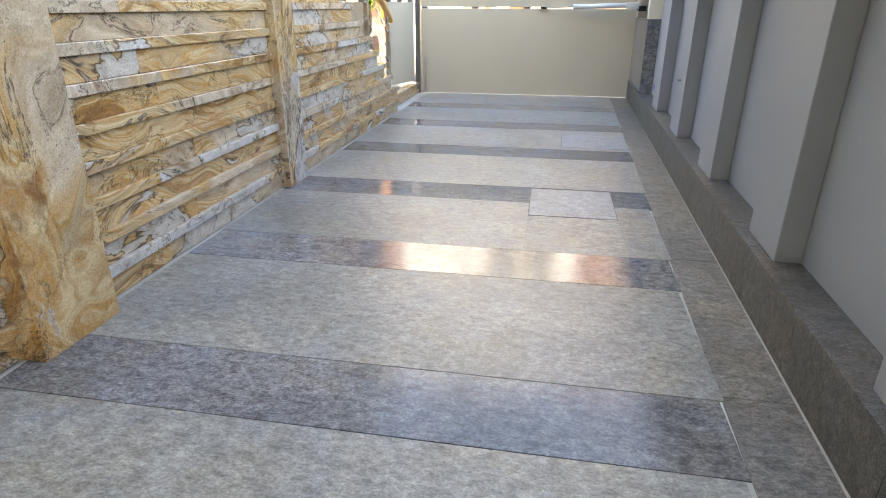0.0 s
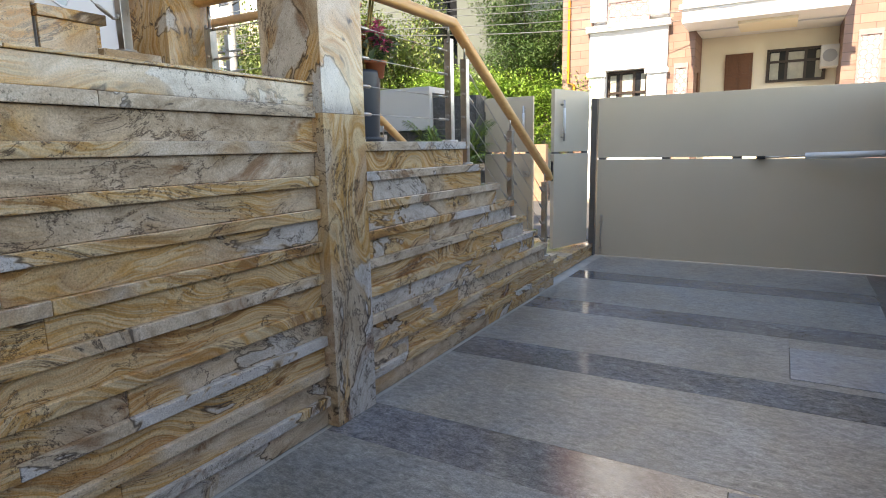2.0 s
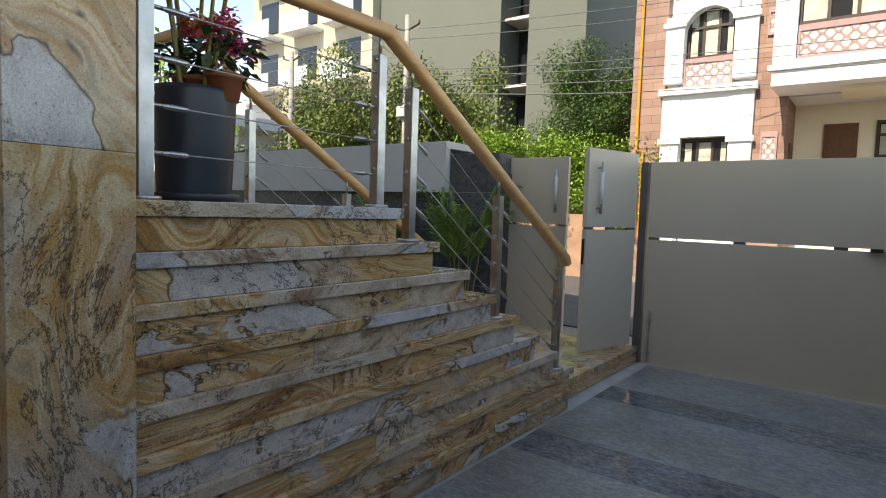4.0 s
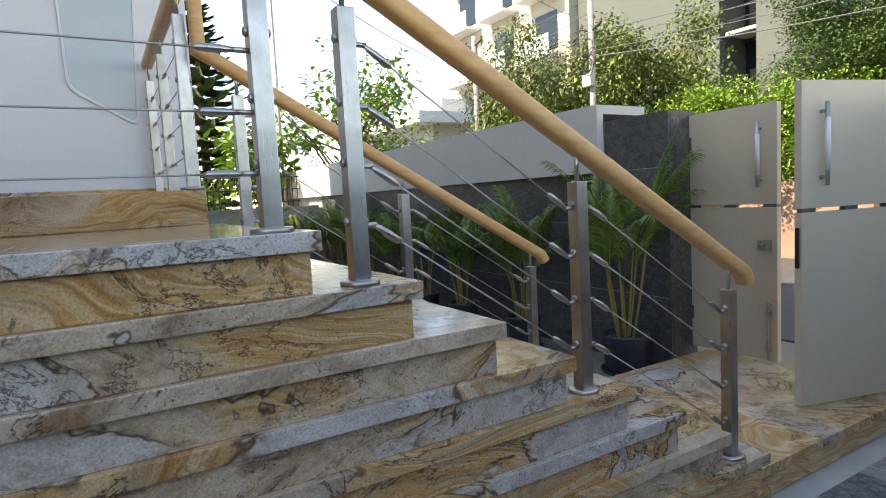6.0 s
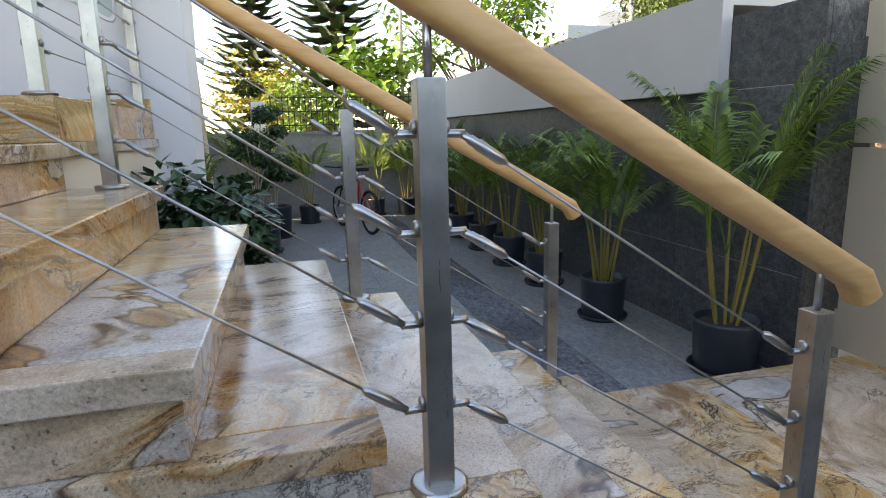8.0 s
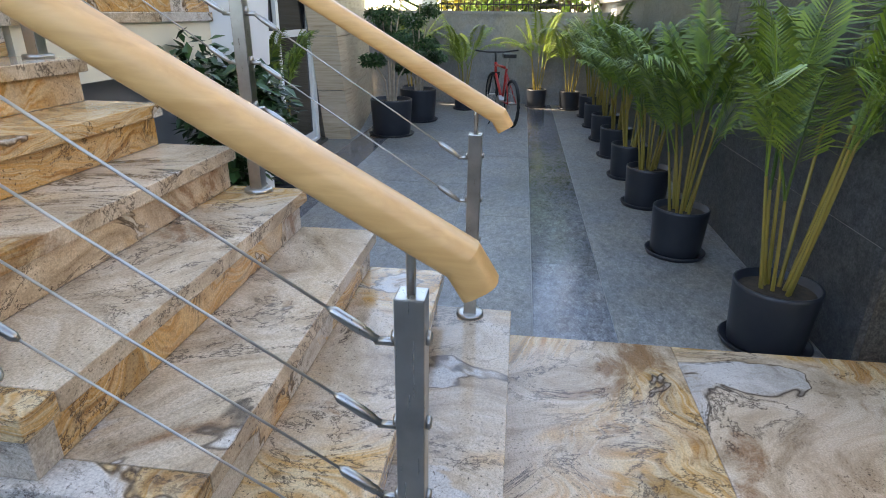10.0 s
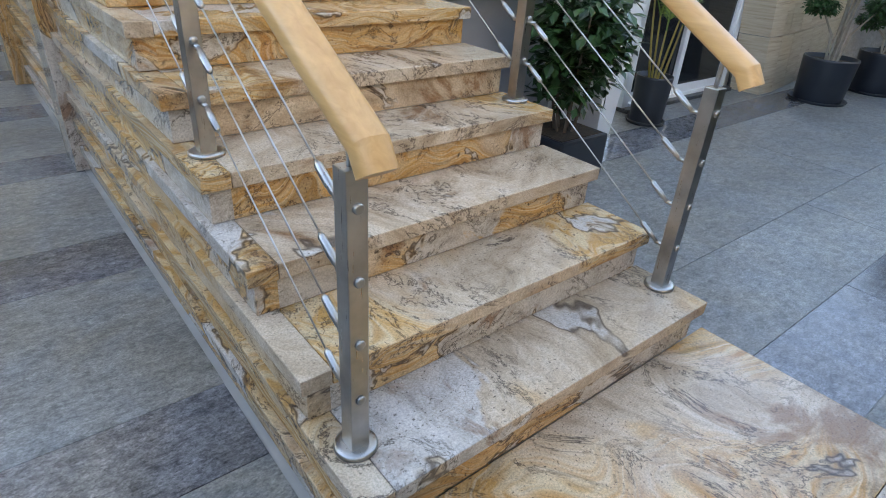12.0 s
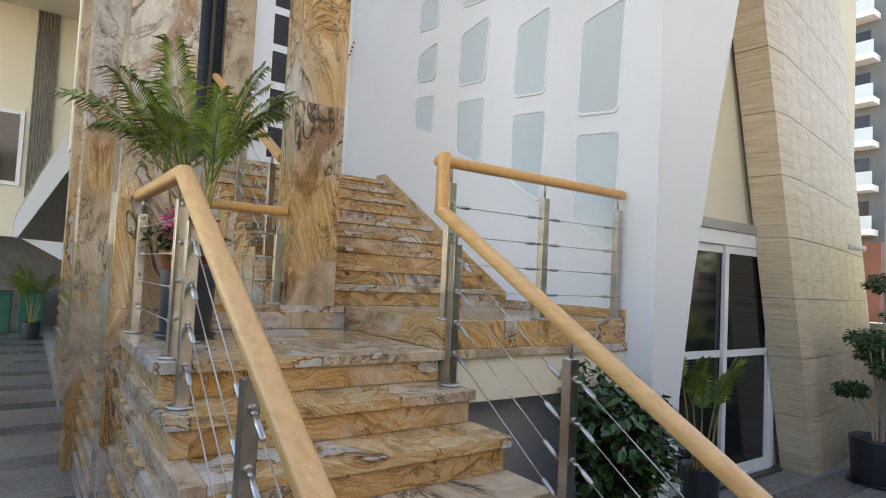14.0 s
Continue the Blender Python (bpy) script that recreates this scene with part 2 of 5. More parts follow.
M_TREE = leaf("tree_leaf", (0.035, 0.085, 0.02), (0.09, 0.16, 0.04), 0.6)
M_TOPI = leaf("topiary_leaf", (0.012, 0.05, 0.012), (0.035, 0.11, 0.025), 0.6)
M_TREEY = leaf("tree_leaf_bright", (0.10, 0.20, 0.02), (0.22, 0.36, 0.05))
M_PINE = leaf("pine_needle", (0.025, 0.06, 0.02), (0.075, 0.13, 0.04), 0.6)
M_BARK = plain("bark", (0.16, 0.12, 0.09), 0.9, 0.0, 0.3, 12, 0.6)
M_GLASSD = plain("dark_window_glass", (0.015, 0.017, 0.02), 0.05, 0.0, 0.1, 1, 0)
M_FROST = plain("frosted_window_glass", (0.52, 0.60, 0.62), 0.22, 0.0, 0.06, 0.8, 0)
M_UPVC = plain("white_window_frame", (0.78, 0.80, 0.82), 0.35, 0.0, 0.02)
M_BLACK = plain("black_metal", (0.012, 0.012, 0.013), 0.45)
M_RED = plain("red_cycle_paint", (0.45, 0.02, 0.015), 0.3)
M_RUBBER = plain("black_rubber", (0.015, 0.015, 0.015), 0.8)
M_BLUE = plain("blue_plastic", (0.01, 0.08, 0.40), 0.4)
M_OFFW = plain("off_white_plastic", (0.66, 0.67, 0.66), 0.35, 0.0, 0.03)


# ---- mesh helpers ----
def mesh(name, bm, mat):
    me = bpy.data.meshes.new(name)
    bm.normal_update()
    bm.to_mesh(me)
    bm.free()
    for m in mat if isinstance(mat, (list, tuple)) else (mat,):
        me.materials.append(m)
    return me


def part(name, bm, mat, parent=None, label="", smooth=False):
    ob = new(name, mesh(name, bm, mat))
    if smooth:
        for p in ob.data.polygons:
            p.use_smooth = True
    if parent is not None:
        ob.parent = parent
    if label:
        ob["label"] = label
    return ob


def thing(name, loc, label, category, group="", kind="", rz=0.0):
    ob = new(name)
    ob.empty_display_size = 0.1
    ob.matrix_basis = pose(*loc, 0, 0, rz)
    return tagged(ob, label, category, group, kind)


def structure(name, bm, mat, label, category, smooth=False):
    return tagged(part(name, bm, mat, None, "", smooth), label, category, "", "structure")


def box(bm, x0, y0, z0, x1, y1, z1, bevel=0.0, m=None):
    g = bmesh.ops.create_cube(bm, size=1.0)["verts"]
    a, b = Vector((min(x0, x1), min(y0, y1), min(z0, z1))), Vector((max(x0, x1), max(y0, y1), max(z0, z1)))
    for v in g:
        v.co = Vector([a[i] + (v.co[i] + 0.5) * (b[i] - a[i]) for i in range(3)])
        if m is not None:
            v.co = m @ v.co
    if bevel:
        es = list({e for v in g for e in v.link_edges})
        bmesh.ops.bevel(bm, geom=es, offset=bevel, segments=2, affect="EDGES", profile=0.6)
    return bm


def boxes(*rows, bevel=0.0):
    bm = bmesh.new()
    for r in rows:
        box(bm, *r, bevel=bevel)
    return bm


def prism(bm, pts, axis, a, b):
    """Extrudes a polygon: pts are (u, v) in the two other axes, in cyclic order after the given axis."""
    def at(u, v, w):
        return {"x": (w, u, v), "y": (u, w, v), "z": (u, v, w)}[axis]
    lo = [bm.verts.new(at(u, v, a)) for u, v in pts]
    hi = [bm.verts.new(at(u, v, b)) for u, v in pts]
    n = len(pts)
    bm.faces.new(lo[::-1])
    bm.faces.new(hi)
    for i in range(n):
        bm.faces.new((lo[i], lo[(i + 1) % n], hi[(i + 1) % n], hi[i]))
    bmesh.ops.recalc_face_normals(bm, faces=bm.faces[:])
    return bm


def lathe(bm, prof, seg=24, c=(0, 0, 0)):
    rings = []
    for r, z in prof:
        rings.append([bm.verts.new((c[0] + r * math.cos(6.28318 * i / seg), c[1] + r * math.sin(6.28318 * i / seg), c[2] + z)) for i in range(seg)])
    for p, q in zip(rings, rings[1:]):
        for i in range(seg):
            j = (i + 1) % seg
            bm.faces.new((p[i], p[j], q[j], q[i]))
    bm.faces.new(rings[0][::-1])
    bm.faces.new(rings[-1])
    return bm


def tube(bm, pts, rad, seg=8):
    """A tube along a line of points; rad is one radius or one for each point."""
    pts = [Vector(p) for p in pts]
    rad = [rad] * len(pts) if isinstance(rad, (int, float)) else rad
    rings = []
    for i, p in enumerate(pts):
        d = (pts[min(i + 1, len(pts) - 1)] - pts[max(i - 1, 0)]).normalized()
        u = d.cross(Vector((0, 0, 1)))
        u = u.normalized() if u.length > 0.02 else Vector((1, 0, 0))
        w = u.cross(d)
        rings.append([bm.verts.new(p + (u * math.cos(6.28318 * k / seg) + w * math.sin(6.28318 * k / seg)) * rad[i]) for k in range(seg)])
    for p, q in zip(rings, rings[1:]):
        for k in range(seg):
            j = (k + 1) % seg
            bm.faces.new((p[k], q[k], q[j], p[j]))
    bm.faces.new(rings[0])
    bm.faces.new(rings[-1][::-1])
    return bm

M_BORDER = grey_stone("slate_border", (0.115, 0.108, 0.098), (0.19, 0.178, 0.158), 0.42, radians(60), 0.25, 3.0, 1.0)

# ---- ground, driveway and courtyard base ----
T, R = 0.288, 0.165
XS = 1.485
SHEAR = Matrix(((1, 0.0265, 0, 0.107), (0, 1, 0, 0), (0, 0, 1, 0), (0, 0, 0, 1)))

bm = bmesh.new()
box(bm, -400, -400, -0.3, 400, 400, -0.04)
structure("ground", bm, plain("dusty_earth", (0.26, 0.22, 0.17), 0.95, 0.0, 0.2, 0.5, 0.3), "dusty bare ground reaching the horizon", "ground")
bm = boxes((-60, 3.2, -0.04, 60, 9.2, -0.02))
structure("road", bm, plain("road_asphalt", (0.07, 0.07, 0.07), 0.9, 0.0, 0.2, 3.0, 0.3), "worn grey asphalt street outside the gate", "road")
bm = boxes((-10.2, -30, -0.04, 6, 2.1, -0.006))
structure("floor", bm, M_GROUT, "pale grout bed under the grey stone paving", "floor")

drive = thing("driveway_paving", (0, 0, 0), "grey slate driveway paving with darker polished cross bands", "paving", "", "structure")
court = thing("courtyard_paving", (0, 0, 0), "grey slate courtyard paving with a long polished strip", "paving", "", "structure")


def slab(parent, x0, y0, x1, y1, mat, z=0.0, name="tile", th=0.02, m=None, gap=0.0025, bev=0.0):
    bm = bmesh.new()
    box(bm, x0 + gap, y0 + gap, z - th, x1 - gap, y1 - gap, z, bev, m)
    return part(name, bm, mat, parent)


def edge_x(y):
    return 2.665 + 0.029 * (y + 5)


HATCH = ((1.87, -3.93, 2.46, -3.30), (2.11, -1.82, 2.77, -1.18))
STARTS = [-3.66 - 1.275 * n for n in range(11, 0, -1)] + [-3.66 + 1.355 * n for n in range(5)]
for y0, y1 in zip(STARTS, STARTS[1:]):
    for a, b, mat in ((y0, y0 + 0.39, M_SLATED), (y0 + 0.39, y1, M_SLATE)):
        b = min(b, 1.80)
        if a >= b:
            continue
        cuts = [0.001, edge_x((a + b) / 2)]
        for c, d in zip(cuts, cuts[1:]):
            clash = [h for h in HATCH if h[0] < d and h[2] > c and h[1] < b and h[3] > a]
            if not clash:
                slab(drive, c, a, d, b, mat)
                continue
            h = clash[0]
            lo, hi = max(h[1], a), min(h[3], b)
            for q in ((c, a, h[0], b), (h[2], a, d, b), (h[0], a, h[2], lo), (h[0], hi, h[2], b)):
                if q[2] - q[0] > 0.02 and q[3] - q[1] > 0.02:
                    slab(drive, *q, mat, gap=0.0004)
for n in range(9):
    a = -9.6 + n * 1.27
    slab(drive, 2.68, a, 2.935, min(a + 1.27, 1.8), M_BORDER, -0.003, "border_tile", 0.02, Matrix(((1, 0.028, 0, 0.126), (0, 1, 0, 0), (0, 0, 1, 0), (0, 0, 0, 1))))
for h in HATCH:
    hatch = thing("drain_hatch", (h[0], h[1], 0), "square slate drain cover set flush in the driveway", "drain cover", "drain covers")
    bm = boxes((0.005, 0.005, -0.02, h[2] - h[0] - 0.005, h[3] - h[1] - 0.005, 0.003), bevel=0.002)
    part("cover", bm, grey_stone("slate_hatch", (0.22, 0.24, 0.26), (0.30, 0.32, 0.34), 0.4, 0.9), hatch)
    bm = boxes((0, 0, -0.02, 0.004, h[3] - h[1], -0.001), (h[2] - h[0] - 0.004, 0, -0.02, h[2] - h[0], h[3] - h[1], -0.001), (0.004, 0, -0.02, h[2] - h[0] - 0.004, 0.004, -0.001), (0.004, h[3] - h[1] - 0.004, -0.02, h[2] - h[0] - 0.004, h[3] - h[1], -0.001))
    part("frame", bm, M_BLACK, hatch, "thin black steel frame")

# courtyard strips run along x
rows = [(-2.62, -2.05, M_SLATE), (-2.05, -1.66, M_SLATED), (-1.66, -0.46, M_SLATE), (-0.46, 0.12, M_SLATE), (0.12, 0.54, M_SLATED), (0.54, 1.5, M_SLATE)]
for k, (a, b, mat) in enumerate(rows):
    x = -10.0
    while x < -1.62:
        e = min(x + 2.1 + 0.3 * ((k * 7) % 3), -1.58)
        if e > -2.2:
            e = -1.58
        slab(court, x, a, e, b, mat)
        x = e

# ---- staircase, platform and side wall ----
stairs = thing("staircase", (0, 0, 0), "polished swirled granite staircase with overhanging treads", "stairs", "", "structure")
NOSE = 0.025


def stone(name, x0, y0, z0, x1, y1, z1, mat=M_SWIRL, bev=0.0045, parent=stairs):
    bm = bmesh.new()
    box(bm, x0, y0, z0, x1, y1, z1, bev)
    return part(name, bm, mat, parent)


def course(y_hi, y_lo, top, th, x, mat, name, seed):
    """A run of side stones along the drive between two y values, cut at uneven joints."""
    rnd = random.Random(seed)
    y = y_hi
    while y > y_lo + 0.02:
        e = y - rnd.uniform(1.0, 2.3)
        if e < y_lo + 0.45:
            e = y_lo
        stone(name, x - 0.09, e + 0.0008, top - th, x, y - 0.0008, top, mat, 0.004)
        y = e


# platform at the gates
for a, b, c, d in ((-1.57, -0.0255, -0.12, 0.70), (-1.57, 0.70, -0.12, 1.80)):
    stone("platform_slab", a + 0.0006, b + 0.0006, 0.115, c - 0.0006, d - 0.0006, R, M_PLAT)
stone("platform_riser", -0.145, 0.0, 0, -0.13, 1.80, 0.114, M_SWIRLW)
stone("platform_riser", -1.56, 0.0, 0, -1.545, 1.80, 0.114, M_SWIRLW)
stone("platform_core", -1.54, 0.01, 0, -0.15, 1.79, 0.112, M_GROUT)
# flight 1: steps, treads, risers
for k in range(1, 9):
    y = -(k - 1) * T
    z = R * (k + 1)
    if k < 8:
        stone("tread", -XS, y - T - 0.03, z - 0.052, -0.0915, y, z)
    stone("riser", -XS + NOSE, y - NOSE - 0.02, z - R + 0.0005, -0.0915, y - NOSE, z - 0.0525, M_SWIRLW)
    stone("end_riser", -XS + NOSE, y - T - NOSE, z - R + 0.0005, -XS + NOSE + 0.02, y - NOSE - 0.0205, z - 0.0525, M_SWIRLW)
    if k < 8:
        stone("step_core", -XS + NOSE + 0.021, y - T - NOSE, 0, -0.092, y - NOSE - 0.021, z - 0.053, M_GROUT, 0)
for k in range(0, 9):
    y = -(max(k, 1) - 1) * T if k else 0.0
    course(y, -3.28, R * (k + 1), 0.052, 0.0, M_SWIRL, "side_slab", 10 + k)
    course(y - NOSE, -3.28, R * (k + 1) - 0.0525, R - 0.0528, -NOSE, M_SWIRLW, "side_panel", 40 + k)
# landing 1
for a, b, c, d in ((-XS, -2.70, -0.75, -2.016), (-0.75, -2.70, -0.0915, -2.016), (-XS, -3.31, -0.75, -2.70), (-0.75, -3.31, -0.0915, -2.70)):
    stone("landing_slab", a + 0.0006, b + 0.0006, 1.433, c - 0.0006, d - 0.0006, 1.485)
stone("landing_core", -XS + 0.05, -3.30, 0, -0.092, -2.065, 1.432, M_GROUT, 0)
# side wall past the first column
for hi, lo in ((-3.61, -5.62), (-6.04, -10.5)):
    for k in range(0, 10):
        course(hi, lo, R * (k + 1), 0.052, 0.0, M_SWIRL, "side_slab", 70 + k + int(hi * 10))
        course(hi, lo, R * (k + 1) - 0.0525, R - 0.0528, -NOSE, M_SWIRLW, "side_panel", 90 + k + int(hi * 10))
    course(hi, lo, 1.752, 0.1015, -0.012, M_SWIRLW, "parapet_panel", 5 + int(hi))
    course(hi, lo, 1.766, 0.0138, 0.0, M_SWIRL, "parapet_cap", 6 + int(hi))
stone("wall_core", -0.35, -10.5, 0, -0.101, -3.62, 1.60, M_GROUT, 0)
# upper landing
UZ, R2 = 1.65, 0.158
for a, b, c, d in ((-2.3, -3.45, -XS - 0.0225, -2.0755), (-3.13, -3.45, -2.3, -2.0755), (-1.0, -4.4, -0.10, -3.312), (-1.0, -5.6, -0.10, -4.4), (-XS, -3.45, -1.0, -3.312)):
    stone("upper_slab", a + 0.0006, b + 0.0006, UZ - 0.05, c - 0.0006, d - 0.0006, UZ)
stone("upper_riser", -XS - 0.022, -3.30, 1.486, -XS - 0.002, -2.050, UZ, M_SWIRLW)
stone("upper_riser", -3.13, -2.075, 1.486, -XS - 0.0225, -2.050, UZ, M_SWIRLW)
stone("upper_riser", -1.04, -3.335, 1.486, -0.35, -3.313, UZ + 0.001, M_SWIRLW)
stone("ledge_slab", -3.13, -2.30, 1.433, -XS - 0.001, -2.03, 1.4855, M_SWIRL)
stone("upper_core", -3.12, -7.19, 0, -0.36, -3.336, 1.598, M_GROUT, 0)
stone("upper_core", -3.12, -3.335, 0, -1.51, -2.63, 1.598, M_GROUT, 0)
# flight 2
for k in range(1, 10):
    y, z = -3.41 - (k - 1) * T, UZ + R2 * k
    d = 1.3 if k == 9 else T
    stone("tread", -3.13, y - d - 0.03, z - 0.05, -1.0, y, z)
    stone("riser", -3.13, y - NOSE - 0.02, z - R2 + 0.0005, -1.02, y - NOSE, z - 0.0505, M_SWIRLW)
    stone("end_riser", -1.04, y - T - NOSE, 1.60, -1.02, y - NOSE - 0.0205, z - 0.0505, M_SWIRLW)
    stone("step_core", -3.12, y - d - NOSE, 1.60, -1.041, y - NOSE - 0.021, z - 0.051, M_GROUT, 0)
bm = bmesh.new()
prism(bm, [(-3.36, UZ + 0.005), (-3.36, UZ + 0.14), (-5.70, UZ + 1.50), (-5.9, UZ + 1.50), (-5.9, UZ + 1.2), (-3.7, UZ + 0.005)], "x", -3.128, -3.108)
part("skirting", bm, M_SWIRLW, stairs)
stone("skirting", -3.129, -3.36, UZ + 0.001, -3.112, -2.05, UZ + 0.075, M_SWIRLW)

# columns
def column(name, x0, y0, x1, y1, z0, z1, label):
    col = thing(name, ((x0 + x1) / 2, (y0 + y1) / 2, z0), label, "column", "granite columns", "structure")
    hx, hy = (x1 - x0) / 2, (y1 - y0) / 2
    z, n = 0.0, 0
    while z < z1 - z0 - 0.01:
        h = min((1.62, 2.4, 2.4, 2.4)[min(n, 3)], z1 - z0 - z)
        part("cladding", boxes((-hx, -hy, z + 0.0005, hx, hy, z + h - 0.0005), bevel=0.003), M_COLUMN, col)
        z += h
        n += 1
    return col


column("column_1", -0.345, -3.61, 0.045, -3.281, 0.0, 7.4, "tall polished swirled granite column beside the drive")
column("column_2", -1.40, -3.62, -1.04, -3.315, 1.486, 7.4, "square golden swirled granite column on the landing")
column("column_3", -0.30, -6.04, 0.095, -5.621, 0.0, 7.4, "tall swirled granite column at the covered drive")

# ---- house: white fin wall with windows, entrance wall, unseen upper mass for shade ----
fin = thing("wall_fin", (0, 0, 0), "white painted leaning fin wall with rounded frosted windows", "wall", "", "structure")
bm = bmesh.new()
prism(bm, [(-3.18, 0.0), (-3.31, 0.0), (-3.46, 1.05), (-3.62, 2.04), (-3.88, 3.2), (-4.16, 4.27), (-5.02, 7.4), (-3.13, 7.4), (-3.13, 1.25)], "y", -1.82, -2.35)
part("fin_front", bm, M_WHITE, fin)


def rounded(pts, r, n=5):
    """Polygon with its corners rounded off."""
    out = []
    m = len(pts)
    for i in range(m):
        p, a, b = Vector(pts[i]), Vector(pts[i - 1]), Vector(pts[(i + 1) % m])
        u, w = (a - p).normalized() * r, (b - p).normalized() * r
        for j in range(n + 1):
            t = j / n
            out.append(tuple((p + u) * (1 - t) ** 2 + 2 * t * (1 - t) * p + (p + w) * t * t))
    return out


def win_wall():
    """White wall facing +x, with a grid of leaning rounded window niches."""
    X, Y0, Y1, Z0, Z1 = -3.13, -7.0, -2.35, 1.25, 7.4
    bm = bmesh.new()
    box(bm, X - 0.3, Y0, Z0, X - 0.001, Y1, Z1)
    part("wall_panel", bm, M_WHITE, fin)


win_wall()
bm = boxes((-3.13, -2.32, 1.17, -XS - 0.03, -2.06, 1.4325))
structure("trim", bm, M_CREAM, "cream painted beam under the upper landing", "beam")
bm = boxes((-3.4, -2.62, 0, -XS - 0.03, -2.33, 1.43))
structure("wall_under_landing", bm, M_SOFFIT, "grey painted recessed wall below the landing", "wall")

bm = boxes((-3.13, -7.2, 3.10, 0.15, -6.9, 7.4))
structure("wall_entrance", bm, M_CREAM, "cream painted entrance wall behind the stairs", "wall")
# Unseen blocks, their height and width set to keep sun off drive and gate.
bm = boxes((-8.7, -11.0, 7.4, 0.3, -7.2, 10.5), (-8.7, -24, 7.0, 9.0, -11.0, 14.6), (-8.7, -11, 3.2, -3.43, -2.9, 8.0), (-3.13, -11.0, 1.6, -0.4, -7.2, 7.4))
structure("wall_upper_shade_mass", bm, M_CREAM, "unseen cream upper house masses added to shade the drive and courtyard", "wall")
bm = boxes((-6.4, -3.0, 2.60, -3.6, -2.52, 7.4), (-4.35, -3.0, 0.0, -3.4, -2.52, 2.60), (-6.5, -3.0, 0.0, -6.26, -2.52, 2.60), (-9.9, -3.2, 0.0, -6.4, -3.001, 7.4))
structure("wall_south", bm, M_CREAM, "cream painted wall around the glass door", "wall")

# ---- travertine wall ----
M_TRAV = Mat("travertine", 0.45)
_v = M_TRAV.coords((1.1, 1.1, 20), 5.0)
_n = M_TRAV.noise(_v, 2.0, 6, 0.65, 0.5)
_c = M_TRAV.ramp(_n, [(0.26, (0.30, 0.20, 0.115)), (0.40, (0.55, 0.43, 0.295)), (0.55, (0.64, 0.53, 0.39)), (0.72, (0.72, 0.63, 0.50))])
M_TRAV.color(_c)
M_TRAV.bump(_n, 0.1, 0.003)
M_TRAV = M_TRAV.m
trav = thing("wall_travertine", (0, 0, 0), "curved travertine clad wall with fine horizontal veins", "wall", "", "structure")
LEAN = 0.25


def trav_y(u):
    """Front line of the curved wall, u metres from its corner."""
    return -2.10 - 0.13 * u - 0.012 * u * u


for i in range(13):
    z0, z1 = i * 0.62, (i + 1) * 0.62 - 0.008
    m = Matrix(((1, 0, LEAN, -6.42), (0, 1, -0.01, 0), (0, 0, 1, 0), (0, 0, 0, 1)))
    bm = bmesh.new()
    prism(bm, [(0, -2.1), (0.03, -2.42), (-0.33, -2.42), (-0.3, -2.1)], "z", z0, z1)
    bm.transform(m)
    part("end_stone", bm, M_TRAV, trav)
    off = 0.21 if i % 2 else 0.0
    u = 0.3
    while u < 3.54:
        e = min(u + 0.42 - (off if u < 0.35 else 0), 3.55)
        bm = bmesh.new()
        prism(bm, [(-u - 0.002, trav_y(u - 0.3)), (-u - 0.002, -2.90), (-e + 0.002, -2.90), (-e + 0.002, trav_y(e - 0.3))], "z", z0, z1)
        bm.transform(m)
        part("travertine_stone", bm, M_TRAV, trav)
        u = e

bm = bmesh.new()
prism(bm, [(-0.02, -2.14), (0.0, -2.40), (-0.4, -2.88), (-3.5, -2.88), (-3.5, -2.75), (-0.4, -2.25)], "z", 0.002, 13 * 0.62 - 0.01)
bm.transform(m)
part("backing", bm, M_CONC, trav)

# ---- compound walls ----
front = thing("wall_front", (0, 0, 0), "dark slate clad front wall with a pale rendered band above", "wall", "", "structure")
x = -10.0
n = 0
while x < -1.70:
    e = min(x + 1.2, -1.68)
    if e > -2.0:
        e = -1.68
    top = 1.70 if e < -2.4 else 2.15
    for a, b in ((0, 0.62), (0.62, 1.24), (1.24, 1.70)) + (((1.70, 2.15),) if x > -2.9 else ()):
        part("cladding_slab", boxes((max(x, -2.36) + 0.002 if a >= 1.70 else x + 0.002, 1.5, a + 0.002, e - 0.002, 1.53, b - 0.002)), M_CLAD, front)
    x = e
for a, b in ((0, 0.72), (0.72, 1.45), (1.45, 2.15)):
    part("cladding_slab", boxes((-1.71, 1.531, a + 0.001, -1.68, 1.83, b - 0.001)), M_KERB, front)
part("grout", boxes((-9.99, 1.5025, 0.001, -2.4, 1.5305, 1.698), (-2.355, 1.5025, 0.001, -1.715, 1.5305, 2.14)), M_GROUT, front, "pale joint filling")
part("core", boxes((-13, 1.531, 0, -1.712, 1.83, 1.70), (-2.3, 1.531, 1.7, -1.712, 1.83, 2.14)), M_CONC, front)
bm = boxes((-13, 1.42, 1.70, -2.37, 1.50, 2.30), (-13, 1.5, 2.22, -2.37, 2.05, 2.30), (-13, 1.97, 1.70, -2.37, 2.05, 2.2195), (-13, 1.53, 1.702, -2.9, 1.96, 1.75))
part("band", bm, M_BAND, front, "pale grey rendered concrete channel")
bm = boxes((-10.3, -3.0, 0, -10.0, 1.5, 1.48), (-10.33, -3.0, 1.48, -9.97, 1.41, 1.53))
structure("wall_back", bm, M_CONC, "rough grey concrete boundary wall", "wall")

